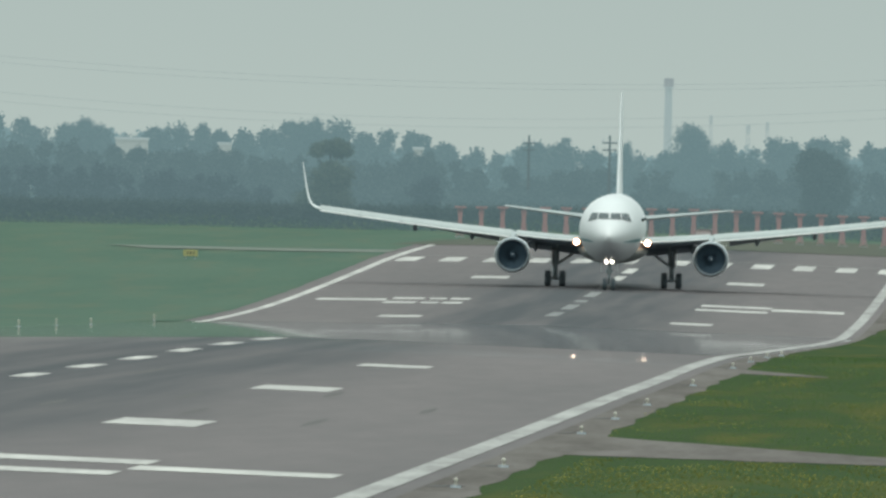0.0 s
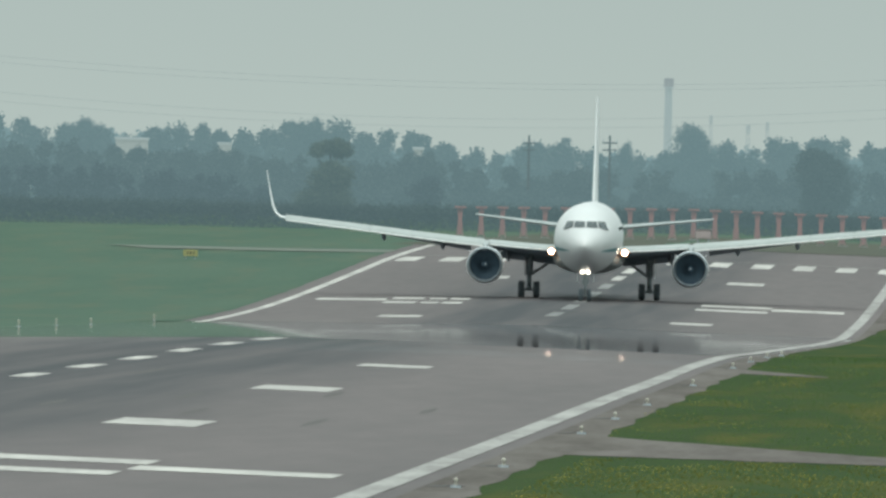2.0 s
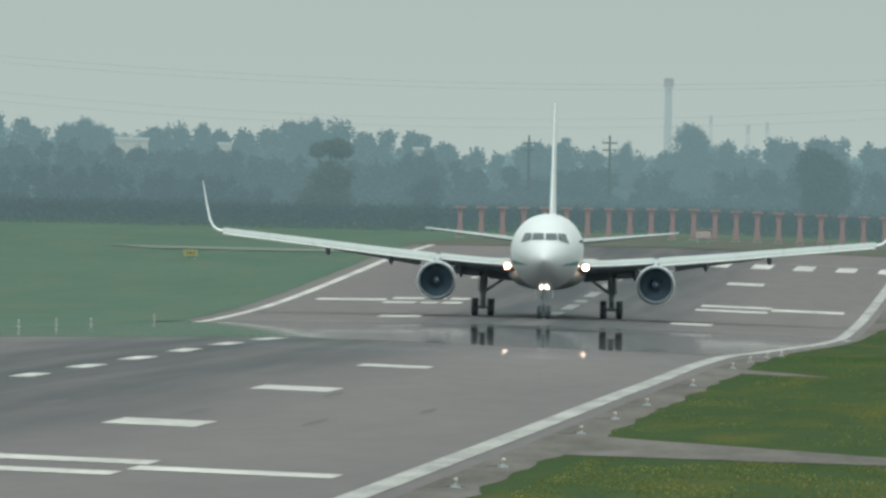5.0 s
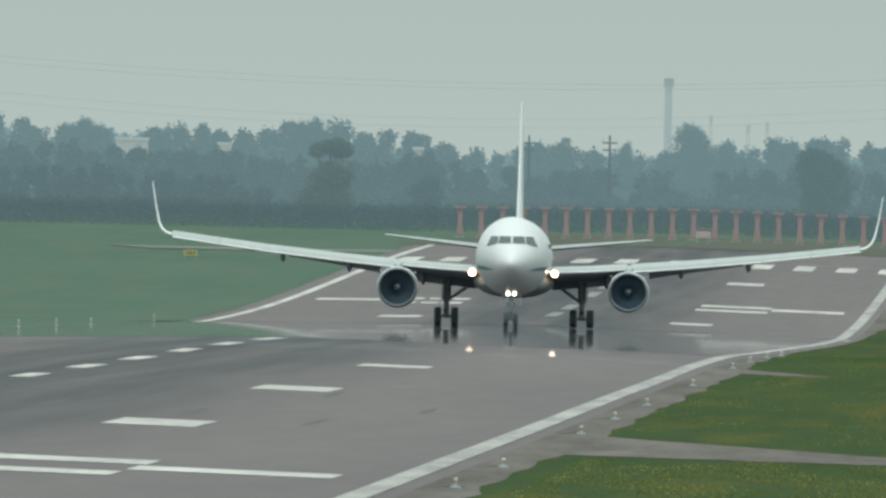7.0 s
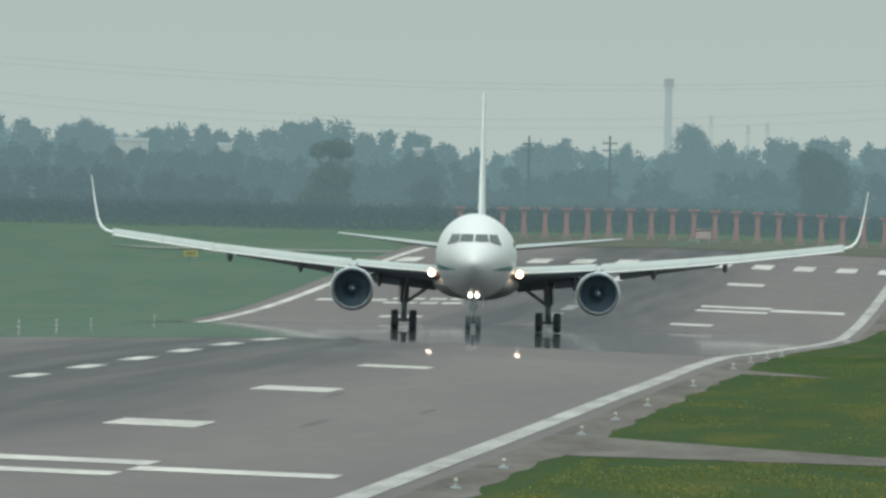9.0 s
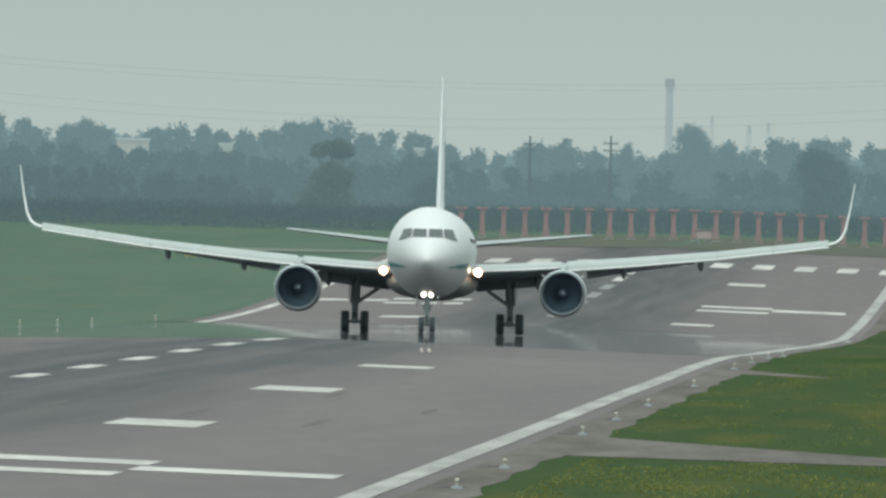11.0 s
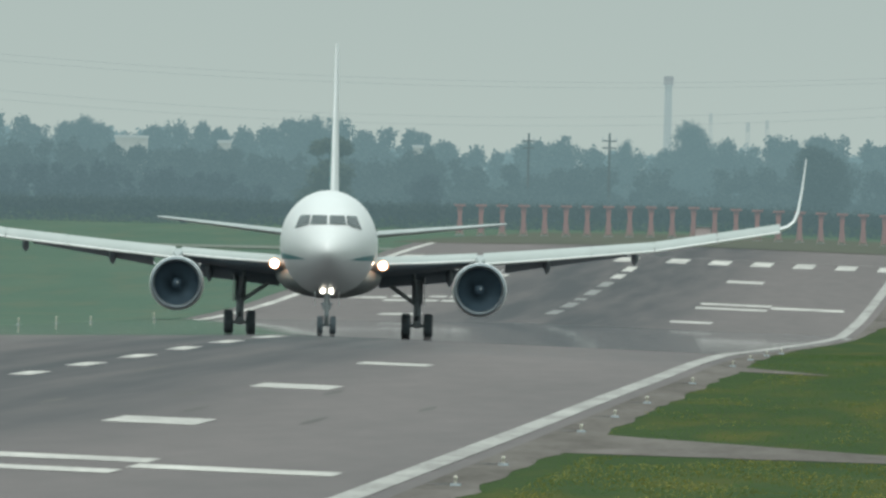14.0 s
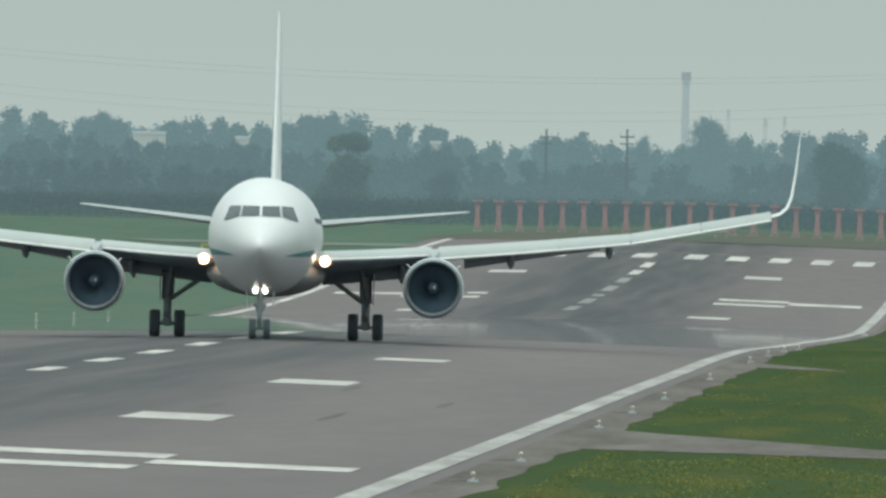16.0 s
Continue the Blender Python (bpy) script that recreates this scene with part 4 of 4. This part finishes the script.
WINGS = [(1.6, -11.2, 3.66, 11.6, 0.085, 0.070), (2.6, -10.2, 3.73, 10.6, 0.085, 0.066), (5.0, -8.0, 3.86, 8.7, 0.085, 0.058), (7.9, -5.6, 4.07, 6.7, 0.088, 0.045),
         (12.0, -2.9, 4.45, 5.3, 0.088, 0.030), (17.0, 0.45, 4.97, 3.9, 0.09, 0.02), (22.0, 3.8, 5.54, 2.7, 0.09, 0.01), (23.7, 4.95, 5.74, 2.3, 0.09, 0.01)]


def wing_at(x):
    for a, b in zip(WINGS, WINGS[1:]):
        if a[0] <= x <= b[0]:
            s = (x - a[0]) / (b[0] - a[0])
            return [p + (q - p) * s for p, q in zip(a, b)]
    return list(WINGS[-1])


def wing(plane, sg):
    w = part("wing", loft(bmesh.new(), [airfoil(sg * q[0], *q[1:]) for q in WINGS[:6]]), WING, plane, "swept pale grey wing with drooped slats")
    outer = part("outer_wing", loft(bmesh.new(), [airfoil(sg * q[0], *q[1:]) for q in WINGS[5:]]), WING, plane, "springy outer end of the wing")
    # downward faces take the darker grey, which paints the shade under the wing
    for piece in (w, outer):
        piece.data.materials.append(FLAP_SHADE)
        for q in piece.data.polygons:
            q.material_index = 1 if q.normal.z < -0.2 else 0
    # blended winglet
    ring = []
    for x, y, z, c, lean in ((23.7, 4.95, 5.74, 2.1, 0.1), (24.12, 5.4, 5.85, 1.9, 0.45), (24.46, 5.9, 6.13, 1.75, 0.9), (24.70, 6.4, 6.63, 1.6, 1.25), (24.96, 7.2, 7.8, 1.2, 1.36), (25.24, 8.2, 9.44, 0.6, 1.38)):
        sec = airfoil(0, y, 0, c, 0.10, 0)
        ring.append([(sg * (x - q[2] * math.sin(lean)), q[1], z + q[2] * math.cos(lean)) for q in sec])
    part("winglet", loft(bmesh.new(), ring), WHITE, outer, "upswept white blended winglet")
    # slats: a drooped nose along the leading edge, its bright line a painted highlight
    for x0, x1 in ((2.75, 7.72), (8.04, 13.68), (13.70, 16.98), (17.02, 20.32), (20.36, 23.66)):
        own = outer if x0 > 17 else w
        rings, tip = [], bmesh.new()
        nose = []
        for x in steps(x0, x1, 5):
            _, y, z, c, t, tw = wing_at(x)
            d = 0.16 * c if x > 7 else 0.11 * c
            k = 0.62 + 0.38 * min(1.0, c / 7)
            if x < 7.9:
                dip, outline = 0.0, [(-0.34, -0.04), (-0.32, 0.06), (-0.2, 0.18), (0.02, 0.29), (0.6 * d + 0.1, 0.41), (0.6 * d + 0.08, 0.37), (0.06, 0.23), (-0.16, 0.10), (-0.28, -0.03)]
            else:
                dip, outline = 0.20, [(-0.42, -0.24), (-0.40, -0.14), (-0.26, 0.03), (0.02, 0.22), (0.6 * d + 0.1, 0.40), (0.6 * d + 0.08, 0.36), (0.06, 0.15), (-0.2, -0.06), (-0.34, -0.22)]
            rings.append([(sg * x, y + q[0] * k, z + q[1] * k) for q in outline])
            nose.append((sg * x, y - (0.32 if x < 7.9 else 0.40) * k, z - dip * k))
        part("slat", loft(bmesh.new(), rings), SLAT, own, "drooped pale grey leading-edge slat")
        # a thin white bar stands in for the reflection on the nose
        for q0, q1 in zip(nose, nose[1:]):
            rod(tip, q0, q1, 0.065, 0.065, 10)
        part("slat_nose", tip, NOSEGLINT, own, "white bar painting the glint along the slat's nose")
    # flaps
    for x0, x1 in ((2.6, 7.2), (9.2, 15.6)):
        rings = []
        for x in steps(x0, x1, 4):
            _, y, z, c, t, tw = wing_at(x)
            fc = 0.20 * c
            if x < 7.5:
                rings.append(airfoil(sg * x, y + 0.80 * c, 3.20 + 0.105 * (x - 2.6), 2.15, 0.16, 0.31))
            else:
                rings.append(airfoil(sg * x, y + 0.84 * c, z - 0.84 * c * tw - 0.05, (1.4 - 0.09 * (x - 9.2)) * fc, 0.13, 0.26))
        part("flap", loft(bmesh.new(), rings), FLAP_SHADE, w, "partly lowered trailing-edge flap")
    for x in (6.3, 11.4, 16.0):
        _, y, z, c, t, tw = wing_at(x)
        b = loft(bmesh.new(), [[(sg * x + r * math.cos(2 * math.pi * i / 12), y + f * c, z - f * c * tw - (0.30 if x < 10 else 0.20) + dz + 1.3 * r * math.sin(2 * math.pi * i / 12)) for i in range(12)]
                               for f, r, dz in ((0.45, 0.03, 0.05), (0.6, 0.17, -0.05), (0.9, 0.19, -0.2), (1.15, 0.1, -0.35), (1.25, 0.02, -0.4))])
        part("flap_fairing", b, FLAP_SHADE, w, "grey flap-track fairing")
    # landing lamp in the wing root
    b = lathe_y(bmesh.new(), [(-10.9, 0.02), (-10.92, 0.14), (-10.85, 0.19)], sg * 2.82, 3.66, 20)
    part("landing_lamp", b, LAMP, w, "glowing landing lamp")
    # an added warm ring round the lamp that paints its glare
    b = lathe_y(bmesh.new(), [(-10.86, 0.19), (-10.84, 0.26), (-10.7, 0.27), (-9.0, 0.2)], sg * 2.82, 3.66, 20)
    part("lamp_glare_ring", b, LAMPGLARE, w, "warm ring round the lamp, glowing in place of its glare")
    return outer


def engine(plane, sg):
    x, z, y0 = sg * 7.88, 2.52, -12.6
    e = part("engine_nacelle", lathe_y(bmesh.new(), [(y0 + 1.0, 1.14), (y0 + 0.35, 1.16), (y0 + 0.1, 1.20), (y0, 1.26), (y0 + 0.05, 1.32), (y0 + 0.2, 1.37)], x, z, 48), BARE, plane, "polished metal inlet lip of the engine nacelle")
    part("cowl", lathe_y(bmesh.new(), [(y0 + 0.2, 1.372), (y0 + 0.8, 1.42), (y0 + 2.2, 1.42), (y0 + 3.6, 1.30), (y0 + 4.8, 1.08), (y0 + 4.7, 1.0)], x, z, 48), WHITE, e, "pale engine cowling")
    part("inlet_duct", lathe_y(bmesh.new(), [(y0 + 1.0, 1.14), (y0 + 0.92, 1.15), (y0 + 0.94, 0.1)], x, z, 40), FANMAT, e, "dark grey inlet duct")
    part("exhaust_nozzle", lathe_y(bmesh.new(), [(y0 + 4.0, 0.8), (y0 + 6.0, 0.62), (y0 + 6.9, 0.45), (y0 + 6.5, 0.3)], x, z, 32), FANMAT, e, "dark core exhaust nozzle")
    blade = bmesh.new()
    for back in (0.0, 0.03):
        ps = [(0.3, 0.0, 0.75), (0.7, -0.01, 0.74), (1.13, -0.02, 0.73), (1.13, 0.20, 0.83), (0.7, 0.22, 0.85), (0.3, 0.26, 0.88)]
        blade.faces.new([blade.verts.new((r * math.cos(t), yy + back, r * math.sin(t))) for r, t, yy in ps])
    hub = part("fan_blade", blade, FANMAT, e, "", False)
    for i in range(34):
        ob = hub if i == 0 else new("fan_blade", hub.data)
        ob.parent = e
        ob.matrix_basis = Matrix.Translation((x, y0, z)) @ Matrix.Rotation(2 * math.pi * i / 34, 4, "Y")
    part("spinner", lathe_y(bmesh.new(), [(y0 + 0.45, 0.01), (y0 + 0.5, 0.12), (y0 + 0.65, 0.24), (y0 + 0.95, 0.32)], x, z, 24), FANMAT, e, "grey fan spinner")
    swirl = bmesh.new()
    box(swirl, x + 0.06, y0 + 0.48, z + 0.05, 0.07, 0.06, 0.12)
    part("spinner_mark", swirl, SLAT, e, "white spiral mark", False)
    # pylon
    b = loft(bmesh.new(), [[(x + sx * wd, y, zz) for sx, zz in ((-1, z0), (1, z0), (0.8, z1), (-0.8, z1))]
                           for y, wd, z0, z1 in ((y0 + 1.2, 0.06, z + 1.38, z + 1.46), (y0 + 2.5, 0.28, z + 1.2, z + 1.66), (y0 + 5.5, 0.30, z + 0.9, z + 1.75), (y0 + 9, 0.22, z + 0.8, z + 1.5), (y0 + 11, 0.05, z + 1.0, z + 1.3))])
    part("pylon", b, WING, e, "grey engine pylon")
    for s2 in (-1, 1):
        b = bmesh.new()
        m = Matrix.Translation((x, 0, z)) @ Matrix.Rotation(s2 * 0.85, 4, "Y")
        box(b, 0, y0 + 2.0, 1.52, 0.04, 1.0, 0.28, m)
        part("strake", b, WHITE, e, "small nacelle strake", False)
    return e


def wheel(parent, x, y, r, w):
    t = part("wheel", lathe_x([(-w / 2, r * 0.62), (-w / 2, r * 0.88), (-w * 0.36, r * 0.985), (0, r), (w * 0.36, r * 0.985), (w / 2, r * 0.88), (w / 2, r * 0.62)], x, y, r), TYRE, parent, "rubber tyre, greyed by the haze in its colour")
    part("rim", lathe_x([(-w * 0.42, 0.05), (-w * 0.40, r * 0.4), (-w * 0.5, r * 0.63), (w * 0.5, r * 0.63), (w * 0.40, r * 0.4), (w * 0.42, 0.05)], x, y, r), STRUT, parent, "grey wheel rim")
    return t


def lathe_x(profile_pts, x, y, z, seg=28):
    b = bmesh.new()
    rows = [[b.verts.new((x + px, y + r * math.cos(2 * math.pi * i / seg), z + r * math.sin(2 * math.pi * i / seg))) for i in range(seg)] for px, r in profile_pts]
    for a, c in zip(rows, rows[1:]):
        for i in range(seg):
            b.faces.new((a[i], a[(i + 1) % seg], c[(i + 1) % seg], c[i]))
    return b


def main_gear(plane, sg):
    x = sg * 4.65
    g = part("main_gear", rod(rod(bmesh.new(), (x, 0, 0.65), (x, 0, 2.0), 0.2), (x, 0, 1.75), (x - sg * 0.05, 0.1, 3.6), 0.29), STRUT, plane, "grey main landing-gear leg")
    b = bmesh.new()
    box(b, x, 0, 0.68, 0.42, 1.9, 0.40, bevel=0.07)
    for y in (-0.71, 0.71):
        rod(b, (x - 0.62, y, 0.62), (x + 0.62, y, 0.62), 0.09)
    part("bogie_beam", b, STRUT, g)
    part("side_brace", rod(rod(bmesh.new(), (x - sg * 0.1, 0, 1.75), (x - sg * 1.9, 0.2, 3.0), 0.11), (x, -0.2, 1.9), (x - sg * 0.2, -1.9, 3.3), 0.07), STRUT, g, "diagonal brace")
    b = bmesh.new()
    box(b, x + sg * 0.36, 0, 2.45, 0.05, 1.1, 1.6, bevel=0.02)
    part("gear_door", b, WHITE, g, "white leg door")
    b = bmesh.new()
    rod(b, (x - 0.16, -0.28, 1.1), (x + 0.16, -0.28, 1.1), 0.05)
    rod(b, (x, -0.1, 1.6), (x, -0.34, 1.15), 0.05)
    rod(b, (x, -0.34, 1.15), (x, -0.1, 0.75), 0.05)
    part("torque_link", b, STRUT, g)
    for y in (-0.71, 0.71):
        for dx in (-0.58, 0.58):
            wheel(g, x + dx, y, 0.63, 0.48)


def nose_gear(plane):
    y = -22.76
    g = part("nose_gear", rod(rod(bmesh.new(), (0, y, 0.45), (0, y, 1.5), 0.11), (0, y, 1.25), (0, y + 0.1, 2.6), 0.16), NOSESTRUT, plane, "pale grey nose landing-gear leg")
    part("axle", rod(bmesh.new(), (-0.34, y, 0.47), (0.34, y, 0.47), 0.06), STRUT, g)
    b = rod(bmesh.new(), (0, y + 0.1, 1.3), (0, y + 1.6, 2.4), 0.06)
    box(b, 0, y - 0.16, 1.05, 0.2, 0.1, 0.3)
    part("drag_brace", b, STRUT, g)
    for sg in (-1, 1):
        wheel(g, sg * 0.33, y, 0.47, 0.32)
        b = bmesh.new()
        box(b, sg * 0.62, y + 0.6, 1.85, 0.04, 1.8, 0.75, bevel=0.015)
        part("gear_door", b, WHITE, g, "white nose-gear door")
        part("taxi_lamp", lathe_y(bmesh.new(), [(y - 0.25, 0.02), (y - 0.26, 0.08), (y - 0.2, 0.105)], sg * 0.22, 2.22, 16), TAXILAMP, g, "glowing nose-gear lamp")
        part("lamp_housing", lathe_y(bmesh.new(), [(y - 0.22, 0.17), (y - 0.1, 0.15), (y, 0.05)], sg * 0.22, 2.22, 16), STRUT, g)
    b = bmesh.new()
    box(b, 0, y - 0.14, 1.34, 0.44, 0.12, 0.10, bevel=0.02)
    rod(b, (0, y - 0.12, 1.32), (0, y - 0.34, 1.0), 0.05)
    rod(b, (0, y - 0.34, 1.0), (0, y - 0.1, 0.66), 0.05)
    part("torque_link", b, NOSESTRUT, g, "pale scissor link")
    for sg in (-1, 1):
        part("steering_actuator", rod(bmesh.new(), (sg * 0.14, y - 0.02, 1.42), (sg * 0.24, y - 0.02, 1.62), 0.07), STRUT, g)
    part("lamp_bracket", rod(bmesh.new(), (-0.22, y - 0.05, 2.2), (0.22, y - 0.05, 2.2), 0.04), STRUT, g)


plane = airliner()


def stand(x, d, turn):
    """The airliner on its wheels on the runway, pitched with the slope, turned by so many degrees."""
    u, v = uv_of(x, d)
    z, fore = (level(u - 4.65, v) + level(u + 4.65, v)) / 2, level(u, v - 22.8)
    return pose(x, d, z + 0.02, math.degrees(math.atan2(z - fore, 22.8)), 0, turn)


def flexed(sg, rise):
    """An outer wing turned where it joins, so that its tip rises by so many metres."""
    root = Matrix.Translation((sg * 17.0, 0, 4.97))
    return root @ Matrix.Rotation(-sg * rise / 7.6, 4, "Y") @ root.inverted()


def motions():
    for sg, w in OUTER_WINGS.items():
        walk(w, [(t, flexed(sg, rise)) for t, rise in ((0.0, 0.0), (2.0, -0.1), (4.0, -0.2), (5.5, -0.05), (7.0, 0.08), (9.0, 0.10), (11.5, 0.16),
                                                       (12.5, 0.24), (13.0, 0.28), (14.0, 0.44), (15.0, 0.50), (16.0, 0.55))])
    walk(plane, [
        (0.0, stand(13.66, 2258.5, -1.2)), (0.5, stand(13.12, 2240.5, -1.21)), (1.0, stand(12.55, 2221.7, -1.21)),
        (1.5, stand(11.96, 2202.2, -1.21)), (2.0, stand(11.35, 2181.9, -1.08)), (2.5, stand(10.73, 2160.9, -0.96)),
        (3.0, stand(10.11, 2139.2, -0.83)), (3.5, stand(9.48, 2116.7, -0.7)), (4.0, stand(8.87, 2093.5, -0.74)),
        (4.5, stand(8.26, 2069.6, -0.77)), (5.0, stand(7.63, 2045.0, -0.81)), (5.5, stand(6.99, 2019.6, -0.84)),
        (6.0, stand(6.34, 1993.5, -0.87)), (6.5, stand(5.68, 1966.7, -0.9)), (7.0, stand(4.97, 1939.2, -0.69)),
        (7.5, stand(4.28, 1911.0, -0.63)), (8.0, stand(3.6, 1882.1, -0.61)), (8.5, stand(2.9, 1852.4, -0.56)),
        (9.0, stand(2.21, 1822.1, -0.51)), (9.5, stand(1.52, 1791.1, -0.58)), (10.0, stand(0.83, 1759.4, -0.66)),
        (10.5, stand(0.12, 1726.9, -0.73)), (11.0, stand(-0.61, 1693.8, -0.8)), (11.5, stand(-1.37, 1660.0, -0.87)),
        (12.0, stand(-2.15, 1625.6, -1.02)), (12.5, stand(-3.02, 1590.4, -0.93)), (13.0, stand(-3.92, 1554.5, -0.8)),
        (13.5, stand(-4.91, 1518.0, -0.39)), (14.0, stand(-5.91, 1480.8, -0.02)), (14.5, stand(-6.88, 1443.0, 0.2)),
        (15.0, stand(-7.78, 1404.4, 0.32)), (15.5, stand(-8.5, 1365.2, -0.02)), (16.0, stand(-9.02, 1325.4, -0.38)),
    ])


motions()
